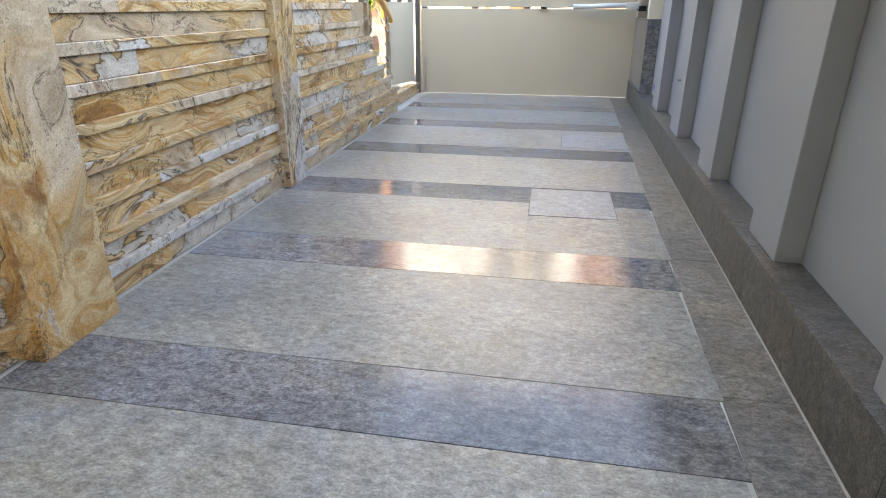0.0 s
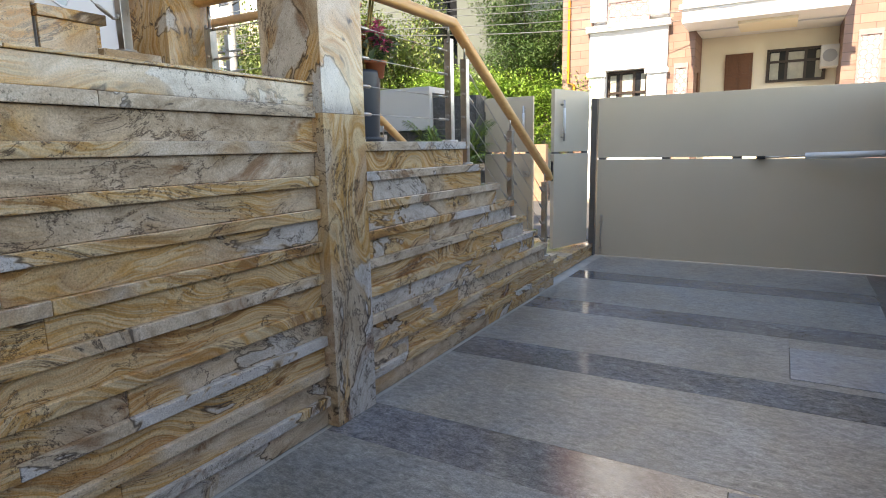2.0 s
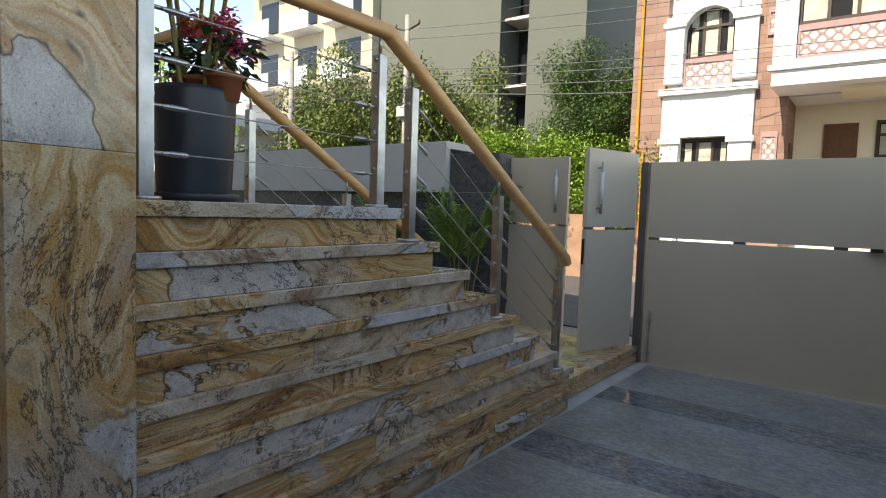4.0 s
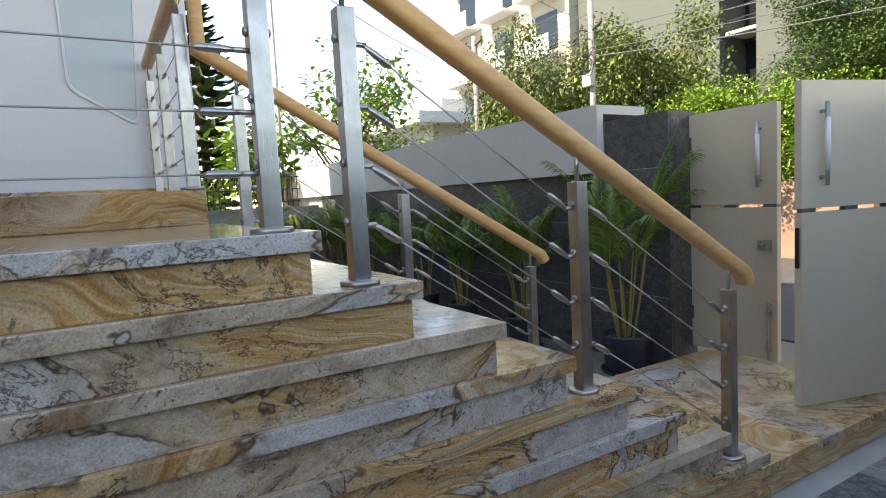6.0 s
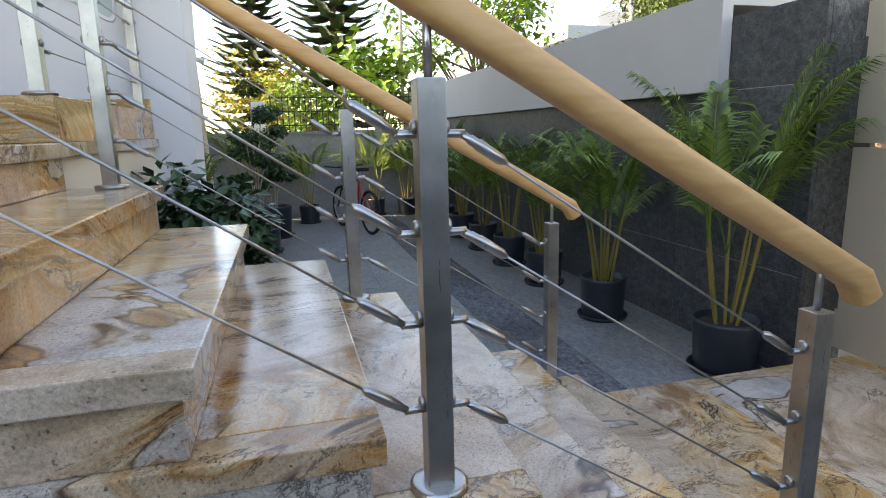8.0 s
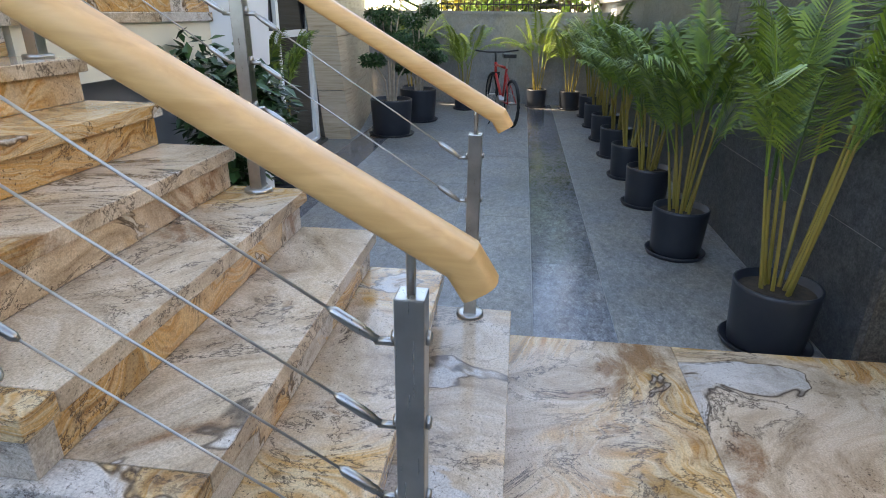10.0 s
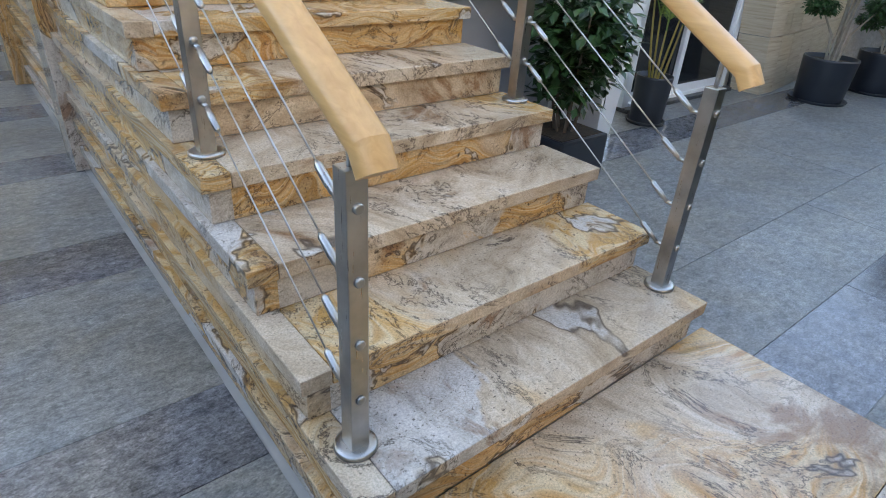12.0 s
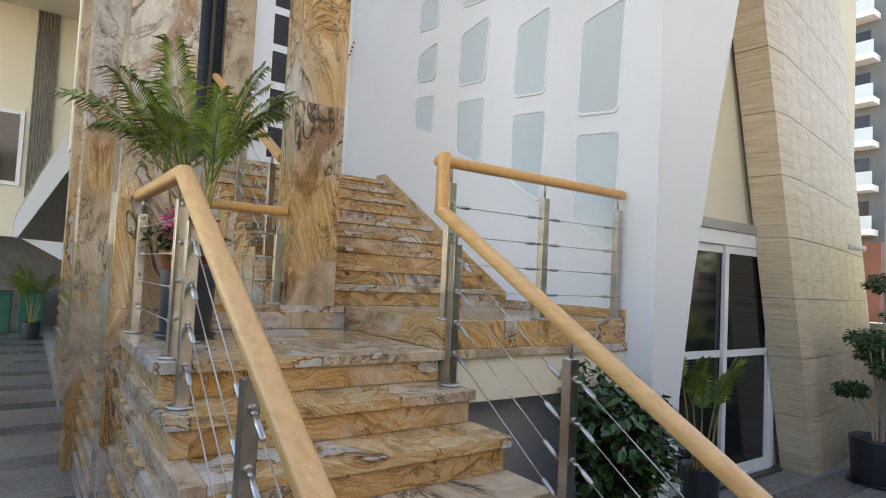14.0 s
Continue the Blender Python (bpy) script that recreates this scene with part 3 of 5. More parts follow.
right = thing("wall_right", (0, 0, 0), "grey painted boundary wall with deep vertical ribs on a slate plinth", "wall", "", "structure")
for n in range(9):
    a = -10.4 + n * 1.36
    bm = bmesh.new()
    box(bm, 2.95, a + 0.001, 0, 2.975, min(a + 1.36, 1.84) - 0.001, 0.25, 0.002, SHEAR)
    part("plinth_slab", bm, M_KERB, right)
    bm = bmesh.new()
    box(bm, 2.945, a + 0.001, 0.25, 3.30, min(a + 1.36, 1.84) - 0.001, 0.27, 0.002, SHEAR)
    part("plinth_cap", bm, M_KERB, right)
bm = bmesh.new()
box(bm, 2.976, -10.4, 0, 3.5, 1.84, 0.249, 0, SHEAR)
box(bm, 3.115, -10.4, 0.2705, 3.5, 0.299, 1.76, 0, SHEAR)
part("panel", bm, M_FLUTE, right)
for n in range(8):
    bm = bmesh.new()
    y = -1.15 - 1.33 * n
    box(bm, 3.0, y, 0.2705, 3.1145, y + 0.40, 1.755, 0.006, SHEAR)
    part("rib", bm, M_FLUTE, right)
bm = bmesh.new()
box(bm, 2.93, -10.4, 1.70, 3.52, 1.84, 2.02, 0.006, SHEAR)
bm.transform(Matrix(((1, 0, 0, 0), (0, 1, 0, 0), (0, 0.018, 1, 0), (0, 0, 0, 1))))
part("coping", bm, M_COPING, right, "smooth grey coping beam")
for a, b in ((0.27, 0.72), (0.72, 1.15), (1.44, 1.75)):
    bm = bmesh.new()
    box(bm, 2.96, 0.30, a + 0.001, 3.5, 1.80, b - 0.001, 0, SHEAR)
    part("pier_slab", bm, M_SLATED, right)
bm = bmesh.new()
for q in ((2.96, 0.30, 1.15, 3.5, 0.45, 1.44), (2.96, 1.66, 1.15, 3.5, 1.80, 1.44), (3.3, 0.45, 1.15, 3.5, 1.66, 1.44)):
    box(bm, *q, 0, SHEAR)
part("pier_niche", bm, M_CREAM, right, "cream lined niche in the pier")

# ---- gates ----
def leaf_gate(name, w, label, loc, rz, handle_x, bolt_x, z0=0.0, zgap=1.30, top=2.0, grp="gates"):
    """A two-panel steel gate leaf in its own axes: x along the leaf, y through it."""
    g = thing(name, loc, label, "gate", grp, "", rz)
    part("lower_panel", boxes((0, -0.025, z0, w, 0.025, zgap - 0.012), bevel=0.003), M_GATE, g)
    part("upper_panel", boxes((0, -0.025, zgap + 0.012, w, 0.025, top), bevel=0.003), M_GATE, g)
    n = max(2, int(w / 0.8))
    for i in range(n + 1):
        c = 0.06 + (w - 0.12) * i / n
        part("link", boxes((c - 0.05, -0.018, zgap - 0.0118, c + 0.05, 0.018, zgap + 0.0118)), M_GFRAME, g)
    return g


def pull(g, x, z0, z1, side=-1, r=0.013, off=0.07, sleeve=True):
    bm = bmesh.new()
    tube(bm, [(x, side * off, z0), (x, side * off, z1)], r, 10)
    for z in (z0 + 0.05, z1 - 0.05):
        tube(bm, [(x, side * 0.02, z), (x, side * off, z)], r * 0.8, 8)
    h = part("handle", bm, M_STEEL, g, "long brushed steel pull bar", True)
    if sleeve:
        bm = bmesh.new()
        tube(bm, [(x, side * off, z0 + 0.09), (x, side * off, z1 - 0.09)], r * 1.25, 10)
        part("sleeve", bm, M_OFFW, h, "white protective wrap", True)


def bolt(g, x, z0, z1, side=-1):
    bm = bmesh.new()
    tube(bm, [(x, side * 0.045, z0), (x, side * 0.045, z1)], 0.008, 8)
    tube(bm, [(x, side * 0.045, z1 - 0.02), (x + 0.035, side * 0.05, z1 - 0.02)], 0.006, 6)
    for z in (z0 + 0.06, z1 - 0.12):
        box(bm, x - 0.018, side * 0.026, z, x + 0.018, side * 0.055, z + 0.03)
    part("bolt", bm, M_STEELD, g, "steel drop bolt")


big = leaf_gate("sliding_gate", 3.24, "wide beige steel drive gate in two panels", (-0.09, 1.84, 0), 0, 0, 0, 0.008, 1.27, 2.03)
bolt(big, 0.07, 0.03, 0.55)
bm = boxes((-0.18, 1.79, 0.0, -0.105, 1.89, 2.03), bevel=0.004)
tagged(part("gate_post", bm, M_GFRAME), "dark grey steel gate post on the platform edge", "post")
bm = boxes((3.185, 1.79, 0.0, 3.23, 1.87, 2.03), bevel=0.004)
tagged(part("gate_post", bm, M_GFRAME), "dark grey steel post at the ribbed wall", "post")
bm = boxes((-1.7605, 1.70, R, -1.712, 1.80, 2.14), bevel=0.003)
tagged(part("gate_post", bm, plain("gate_post_paint", (0.16, 0.15, 0.145), 0.4)), "grey steel hinge post on the slate wall end", "post")
pl = leaf_gate("pedestrian_gate", 0.74, "closed beige steel pedestrian gate leaf", (-1.70, 1.79, 0), 0, 0, 0, R + 0.02, 1.36, 2.11, "pedestrian gates")
pull(pl, 0.62, 1.50, 1.98)
bolt(pl, 0.68, R + 0.04, 0.66)
bm = boxes((0.60, -0.045, 1.03, 0.70, -0.026, 1.11), bevel=0.003)
lk = part("lock", bm, M_STEELD, pl, "square steel lock plate")
bm = bmesh.new()
tube(bm, [(0.65, -0.046, 1.07), (0.65, -0.085, 1.07)], 0.012, 8)
part("key_knob", bm, M_STEEL, lk, "", True)
ang = math.degrees(math.atan2(1.01 - 1.76, -0.43 + 0.22))
pr = leaf_gate("pedestrian_gate", 0.76, "beige steel pedestrian gate leaf standing open", (-0.22, 1.76, 0), ang, 0, 0, R + 0.02, 1.36, 2.11, "pedestrian gates")
pull(pr, 0.62, 1.50, 1.98, -1)
pull(pr, 0.62, 1.50, 1.98, 1)
bolt(pr, 0.66, R + 0.04, 0.72)
bm = boxes((0.7605, -0.012, 1.02, 0.772, 0.012, 1.26), bevel=0.002)
part("lock_edge", bm, M_BLACK, pr, "black lock case in the edge")

for g_, hx, hz in ((pl, -0.012, 0.42), (pl, -0.012, 1.82), (pr, -0.012, 0.42), (pr, -0.012, 1.82)):
    bm = bmesh.new()
    tube(bm, [(hx, -0.012, hz), (hx, -0.012, hz + 0.11)], 0.014, 8)
    box(bm, hx, -0.030, hz, hx + 0.05, -0.0255, hz + 0.11)
    part("hinge", bm, M_GFRAME, g_, "dark steel butt hinge")

arm = thing("gate_motor_arm", (0, 0, 0), "white telescopic gate motor arm fixed to the pier", "gate motor")
bm = bmesh.new()
tube(bm, [(2.20, 1.70, 1.285), (2.98, 1.62, 1.305)], 0.035, 14)
part("cylinder", bm, M_OFFW, arm, "", True)
bm = boxes((2.93, 1.56, 1.26, 3.13, 1.66, 1.345), bevel=0.012)
part("motor_head", bm, M_OFFW, arm)
bm = bmesh.new()
tube(bm, [(1.78, 1.745, 1.27), (2.20, 1.70, 1.285)], 0.012, 8)
part("rod", bm, M_STEEL, arm, "polished steel piston rod", True)
bm = boxes((1.73, 1.73, 1.255, 1.82, 1.812, 1.285), bevel=0.003)
part("bracket", bm, M_BLACK, arm)
bm = boxes((3.10, 1.50, 1.23, 3.2, 1.66, 1.30))
part("bracket", bm, M_BLACK, arm)

# ---- railings ----
def post_parts(h, g, bolts=True, face="y"):
    bm = boxes((-0.025, -0.025, 0.0, 0.025, 0.025, h), bevel=0.003)
    p = part("post", bm, M_STEEL, g)
    bm = bmesh.new()
    lathe(bm, [(0.056, 0.0), (0.056, 0.010), (0.05, 0.014), (0.036, 0.014)], 24)
    part("flange", bm, M_STEEL, p, "", True)
    bm = bmesh.new()
    tube(bm, [(0, 0, h), (0, 0, h + 0.125)], 0.008, 8)
    part("rod", bm, M_STEEL, p, "", True)
    for z in CABLE_Z:
        if z < h:
            for q in ((0, 1), (0, -1)) if face == "x" else ((1, 0), (-1, 0)):
                bm = bmesh.new()
                u = Vector((q[0], q[1], 0))
                c = Vector((0, 0, z + 0.012))
                tube(bm, [c + u * 0.0245, c + u * 0.031, c + u * 0.034], [0.0125, 0.0125, 0.009], 12)
                part("bolt_head", bm, M_STEELD, p, "", True)
    return p


CABLE_Z = (0.165, 0.33, 0.495, 0.665)


def place_post(g, x, y, z, h=0.757, face="x"):
    p = post_parts(h, g, True, face)
    p.matrix_basis = pose(x, y, z)
    return p


def cable(g, a, b):
    """A wire with a swaged turnbuckle fitting at each end."""
    a, b = Vector(a), Vector(b)
    d = (b - a).normalized()
    flat = Vector((d.x, d.y, 0)).normalized()
    a2, b2 = a + flat * 0.034, b - flat * 0.034
    d = (b2 - a2).normalized()
    bm = bmesh.new()
    tube(bm, [a2, b2], 0.0028, 6)
    c = part("cable", bm, M_STEELD, g, "", True)
    for p, s in ((a2, 1), (b2, -1)):
        bm = bmesh.new()
        tube(bm, [p - flat * s * 0.034, p + flat * s * 0.006], 0.0075, 8)
        tube(bm, [p, p + d * s * 0.016, p + d * s * 0.018, p + d * s * 0.032, p + d * s * 0.036, p + d * s * 0.088, p + d * s * 0.10], [0.007, 0.007, 0.009, 0.009, 0.0108, 0.010, 0.004], 10)
        part("turnbuckle", bm, M_STEEL, c, "", True)


def handrail(g, pts, w=0.037, h=0.032):
    """A timber rail with a flattened round section swept along points."""
    pts = [Vector(p) for p in pts]
    sec = []
    for k in range(16):
        t = 6.28318 * (k + 0.5) / 16
        cx, cy = math.cos(t), math.sin(t)
        sec.append((math.copysign(abs(cx) ** 0.62, cx) * w, math.copysign(abs(cy) ** 0.62, cy) * h))
    bm = bmesh.new()
    rings = []
    for i, p in enumerate(pts):
        d0 = (pts[i] - pts[i - 1]).normalized() if i else (pts[1] - pts[0]).normalized()
        d1 = (pts[i + 1] - pts[i]).normalized() if i < len(pts) - 1 else d0
        d = (d0 + d1).normalized()
        if abs(d0.z) < 0.97:
            u = d0.cross(Vector((0, 0, 1))).normalized()
        else:
            u = (d1 if abs(d1.z) < 0.97 else (pts[i - 1] - pts[max(i - 2, 0)]).normalized()).cross(Vector((0, 0, 1))).normalized()
        if abs(d1.z) < 0.97 and abs(d0.z) < 0.97:
            u = (u + d1.cross(Vector((0, 0, 1))).normalized()).normalized()
        w_ax = u.cross(d).normalized()
        k = 1 / max(0.5, d.dot(d0))
        hz = d0.cross(d1)
        su = k if hz.length > 0.05 and abs(hz.normalized().z) > 0.7 else 1.0
        sw = k if su == 1.0 else 1.0
        rings.append([bm.verts.new(p + u * a * su + w_ax * b * sw) for a, b in sec])
    for p, q in zip(rings, rings[1:]):
        for k in range(16):
            j = (k + 1) % 16
            bm.faces.new((p[k], p[j], q[j], q[k]))
    bm.faces.new(rings[0])
    bm.faces.new(rings[-1])
    bmesh.ops.recalc_face_normals(bm, faces=bm.faces[:])
    rail = part("handrail", bm, M_ASH, g, "pale varnished ash handrail", True)
    for e in rail.data.edges:
        e.use_edge_sharp = e.vertices[0] // 16 == e.vertices[1] // 16
    return rail


def step_z(k):
    return R * (k + 1)


SLOPE = R / T


def rail_z(y):
    return 1.205 + (-0.175 - y) * SLOPE


def flight_rail(x, name, label):
    g = thing(name, (0, 0, 0), label, "railing", "stair railings")
    ys = {1: -0.172, 4: -1.043, 7: -1.885}
    for k, y in ys.items():
        place_post(g, x, y, step_z(k))
    for (k0, y0_), (k1, y1_) in (((1, -0.172), (4, -1.043)), ((4, -1.043), (7, -1.885))):
        for z in CABLE_Z:
            cable(g, (x, y0_ - 0.022, step_z(k0) + z), (x, y1_ + 0.022, step_z(k1) + z))
    return g


ra = flight_rail(-0.085, "stair_railing", "steel wire railing with ash handrail along the drive")
for y in (-2.12, -3.2):
    place_post(ra, -0.085, y, 1.485, 0.70)
for z in CABLE_Z[:4]:
    cable(ra, (-0.085, -2.142, 1.485 + z * 0.93), (-0.085, -3.178, 1.485 + z * 0.93))
handrail(ra, [(-0.075, -0.062, rail_z(-0.062) - 0.03), (-0.075, -0.09, rail_z(-0.09)), (-0.075, -2.085, rail_z(-2.085)), (-0.075, -3.28, rail_z(-2.085) + 0.0)])
rb = flight_rail(-1.428, "stair_railing", "steel wire railing with ash handrail along the courtyard")
zt = 2.57
handrail(rb, [(-1.428, -0.062, rail_z(-0.062) - 0.03), (-1.428, -0.09, rail_z(-0.09)), (-1.428, -2.04, rail_z(-2.04)), (-1.428, -2.04, zt), (-1.45, -2.10, zt), (-3.10, -2.10, zt)])
for xx in (-1.53, -2.30, -3.06):
    place_post(rb, xx, -2.10, UZ, 0.80, "x")
for z in CABLE_Z:
    cable(rb, (-1.552, -2.10, UZ + z), (-2.278, -2.10, UZ + z))
    cable(rb, (-2.322, -2.10, UZ + z), (-3.038, -2.10, UZ + z))

# ---- potted plants ----
def pot(g, r, h, saucer=True):
    bm = bmesh.new()
    lathe(bm, [(r * 0.88, 0.012), (r * 0.90, 0.03), (r, h - 0.02), (r * 1.0, h), (r * 0.93, h), (r * 0.92, h - 0.05)], 28)
    p = part("pot", bm, M_POT, g, "", True)
    if saucer:
        bm = bmesh.new()
        lathe(bm, [(r * 1.02, 0.0), (r * 1.1, 0.028), (r * 1.06, 0.03), (r * 1.0, 0.012)], 28)
        part("saucer", bm, M_POT, g, "", True)
    bm = bmesh.new()
    lathe(bm, [(r * 0.925, h - 0.055), (r * 0.9, h - 0.042), (r * 0.4, h - 0.032)], 20)
    part("soil", bm, M_SOIL, g)
    return p


def frond(bm, base, az, el, length, rnd, leaflets=30, wid=0.013):
    """An arching palm frond with paired narrow leaflets."""
    pts = []
    d = Vector((math.cos(az) * math.cos(el), math.sin(az) * math.cos(el), math.sin(el)))
    p = Vector(base)
    n = 9
    for i in range(n + 1):
        pts.append(p.copy())
        p = p + d * (length / n)
        d = (d + Vector((0, 0, -0.11 - 0.10 * i / n))).normalized()
    tube(bm, pts, [0.006 - 0.0045 * i / n for i in range(n + 1)], 4)
    for i in range(leaflets):
        t = 0.22 + 0.78 * i / leaflets
        j = min(int(t * n), n - 1)
        q = pts[j].lerp(pts[j + 1], t * n - j)
        dirn = (pts[j + 1] - pts[j]).normalized()
        side = dirn.cross(Vector((0, 0, 1)))
        side = side.normalized() if side.length > 0.05 else Vector((1, 0, 0))
        ln = length * (0.40 - 0.20 * abs(t - 0.45) * 2) * rnd.uniform(0.85, 1.1)
        for s in (-1, 1):
            v = (side * s * 0.75 + dirn * 0.62 + Vector((0, 0, 0.12))).normalized()
            w = dirn.cross(v).cross(v).normalized() * wid * 0.7
            a = q + v * ln * 0.45
            b = q + v * ln * 0.95 + Vector((0, 0, -0.42 * ln * rnd.uniform(0.6, 1.3)))
            vs = [bm.verts.new(c) for c in (q, a - w, b, a + w)]
            bm.faces.new((vs[0], vs[1], vs[3]))
            bm.faces.new((vs[1], vs[2], vs[3]))


def palm(x, y, h, potr, poth, mat, seed, label, z=0.0, stems=6, fronds=15, group="potted palms", spread=1.0, base=True, lift=0.85):
    rnd = random.Random(seed)
    g = thing("potted_palm", (x, y, z), label, "potted palm", group)
    if base:
        pot(g, potr, poth)
    bf = bmesh.new()
    tops = []
    for i in range(stems):
        a = 6.283 * i / stems + rnd.uniform(-0.4, 0.4)
        r0 = potr * rnd.uniform(0.1, 0.45)
        p0 = Vector((math.cos(a) * r0, math.sin(a) * r0, poth - 0.05))
        hh = (h - poth) * rnd.uniform(0.32, 0.56)
        p1 = p0 + Vector((math.cos(a) * hh * 0.16, math.sin(a) * hh * 0.16, hh))
        bs = bmesh.new()
        tube(bs, [p0, p0.lerp(p1, 0.5) + Vector((rnd.uniform(-0.01, 0.01), 0, 0)), p1], [0.011, 0.009, 0.007], 6)
        part("stem", bs, M_STEM, g, "yellow-green cane stem")
        tops.append((p1, a))
    for i in range(fronds):
        p, a = tops[i % stems]
        az = a + rnd.uniform(-1.1, 1.1)
        el = rnd.uniform(lift, 1.45)
        frond(bf, p, az, el, (h - poth) * rnd.uniform(0.5, 0.82) * spread, rnd, 34, 0.010)
    part("fronds", bf, mat, g)
    return g


FRONT_POTS = (-1.95, -3.12, -4.22, -5.14, -6.05, -6.98, -7.92, -8.8)
for i, px in enumerate(FRONT_POTS):
    big_one = i == 0
    palm(px, 1.09 if i else 1.25, 1.78 if big_one else 1.42 + 0.1 * math.sin(i * 2.3), 0.195 if big_one else 0.18, 0.33, M_PALM, 20 + i,
         "tall areca palm in a charcoal pot beside the gate" if big_one else "green areca palm in a charcoal pot along the slate wall", 0, 9, 26 if big_one else 20, "potted palms", 0.82, True, 1.08)
# Back-wall palms take the lighter leaf colour that stands for sun.
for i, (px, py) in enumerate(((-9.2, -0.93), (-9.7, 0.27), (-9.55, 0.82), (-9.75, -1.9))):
    palm(px, py, 1.35 + 0.1 * (i % 2), 0.17, 0.3, M_PALM_LIT, 60 + i, "areca palm with sunlight put into its yellow-green leaves, in a grey pot by the concrete wall", 0, 5, 14)
palm(-4.3, -2.13, 1.62, 0.16, 0.42, M_PALM, 81, "slender areca palm in a charcoal pot by the glass door", 0, 5, 12, "potted palms", 0.58, True, 1.1)
palm(-0.30, -2.90, 1.85, 0.15, 0.42, M_PALM, 83, "areca palm in a tall charcoal pot on the stair landing", 1.485, 6, 18, "potted palms", 0.62, True, 0.85)


def leaf_cloud(bm, c, r, n, size, rnd, flat=1.0, squash=1.0):
    """Small folded leaves scattered through a rough ball."""
    for _ in range(n):
        while True:
            p = Vector((rnd.uniform(-1, 1), rnd.uniform(-1, 1), rnd.uniform(-1, 1)))
            if 0.25 < p.length < 1:
                break
        q = Vector(c) + Vector((p.x * r, p.y * r, p.z * r * squash))
        d = Vector((rnd.uniform(-1, 1) + p.x, rnd.uniform(-1, 1) + p.y, rnd.uniform(-0.8, 0.6) * flat)).normalized()
        s = d.cross(Vector((rnd.uniform(-0.4, 0.4), rnd.uniform(-0.4, 0.4), 1))).normalized()
        L = size * rnd.uniform(0.7, 1.3)
        vs = [bm.verts.new(v) for v in (q, q + d * L * 0.5 + s * L * 0.28, q + d * L - Vector((0, 0, 0.15 * L)), q + d * L * 0.5 - s * L * 0.28)]
        bm.faces.new((vs[0], vs[1], vs[2]))
        bm.faces.new((vs[0], vs[2], vs[3]))

# ---- shrubs, flowers and topiary ----
def bush(x, y, label):
    g = thing("potted_shrub", (x, y, 0), label, "potted shrub")
    part("planter", boxes((-0.24, -0.20, 0.0, 0.24, 0.20, 0.30), bevel=0.02), M_POT, g, "square charcoal planter")
    part("soil", boxes((-0.21, -0.17, 0.30, 0.21, 0.17, 0.305)), M_SOIL, g)
    rnd = random.Random(7)
    bs, bl = bmesh.new(), bmesh.new()
    for i in range(7):
        a = i * 0.9
        p0 = Vector((0.07 * math.cos(a), 0.06 * math.sin(a), 0.3))
        p1 = Vector((0.14 * math.cos(a), 0.13 * math.sin(a), 0.68))
        p2 = Vector((0.21 * math.cos(a) * rnd.uniform(0.6, 1.1), 0.2 * math.sin(a), rnd.uniform(0.92, 1.25)))
        tube(bs, [p0, p1, p2], [0.012, 0.009, 0.005], 5)
        for t in (0.35, 0.6, 0.8, 1.0):
            leaf_cloud(bl, p1.lerp(p2, t), 0.17, 50, 0.10, rnd)
        leaf_cloud(bl, p0.lerp(p1, 0.8), 0.16, 30, 0.10, rnd)
    part("branches", bs, M_BARK, g)
    part("foliage", bl, M_BUSH, g)


bush(-2.65, -1.72, "dense dark green shrub in a square charcoal planter below the landing")


M_PALEBARK = plain("pale_twisted_bark", (0.36, 0.31, 0.25), 0.85, 0, 0.2, 20, 0.3)


def topiary(x, y, seed, label, sc=1.0):
    g = thing("topiary", (x, y, 0), label, "topiary", "cloud-pruned topiaries")
    pot(g, 0.27, 0.46)
    rnd = random.Random(seed)
    bl = bmesh.new()
    balls = ((0.0, 0.02, 2.05, 0.17), (-0.12, 0.1, 1.72, 0.16), (0.13, -0.05, 1.52, 0.18), (-0.2, -0.1, 1.28, 0.17), (0.16, 0.12, 1.15, 0.16), (-0.05, 0.2, 0.98, 0.14), (0.24, -0.12, 0.92, 0.14))
    for bx, by, bz, br in balls:
        bx, by, bz = bx * 1.3 + rnd.uniform(-0.05, 0.05), by * 1.3, bz * sc + rnd.uniform(-0.05, 0.05)
        b0 = Vector((bx * 0.2, by * 0.2, 0.42))
        bs = bmesh.new()
        tube(bs, [b0, Vector((bx * 0.35 + rnd.uniform(-0.04, 0.04), by * 0.3, 0.42 + (bz - 0.42) * 0.5)), Vector((bx, by, bz))], [0.016, 0.012, 0.006], 6)
        part("stem", bs, M_PALEBARK, g, "pale twisted stem")
        leaf_cloud(bl, (bx, by, bz), br * 1.12, 620, 0.05, rnd, 1.0, 0.55)
    part("foliage", bl, M_TOPI, g)


topiary(-6.85, -1.66, 3, "cloud-pruned topiary in a round charcoal pot by the travertine wall")
topiary(-8.0, -1.5, 4, "smaller cloud-pruned topiary in a round charcoal pot", 0.9)
gq = thing("flower_pot", (-7.45, -1.85, 0), "low black pot between the topiaries", "flower pot")
pot(gq, 0.2, 0.3)


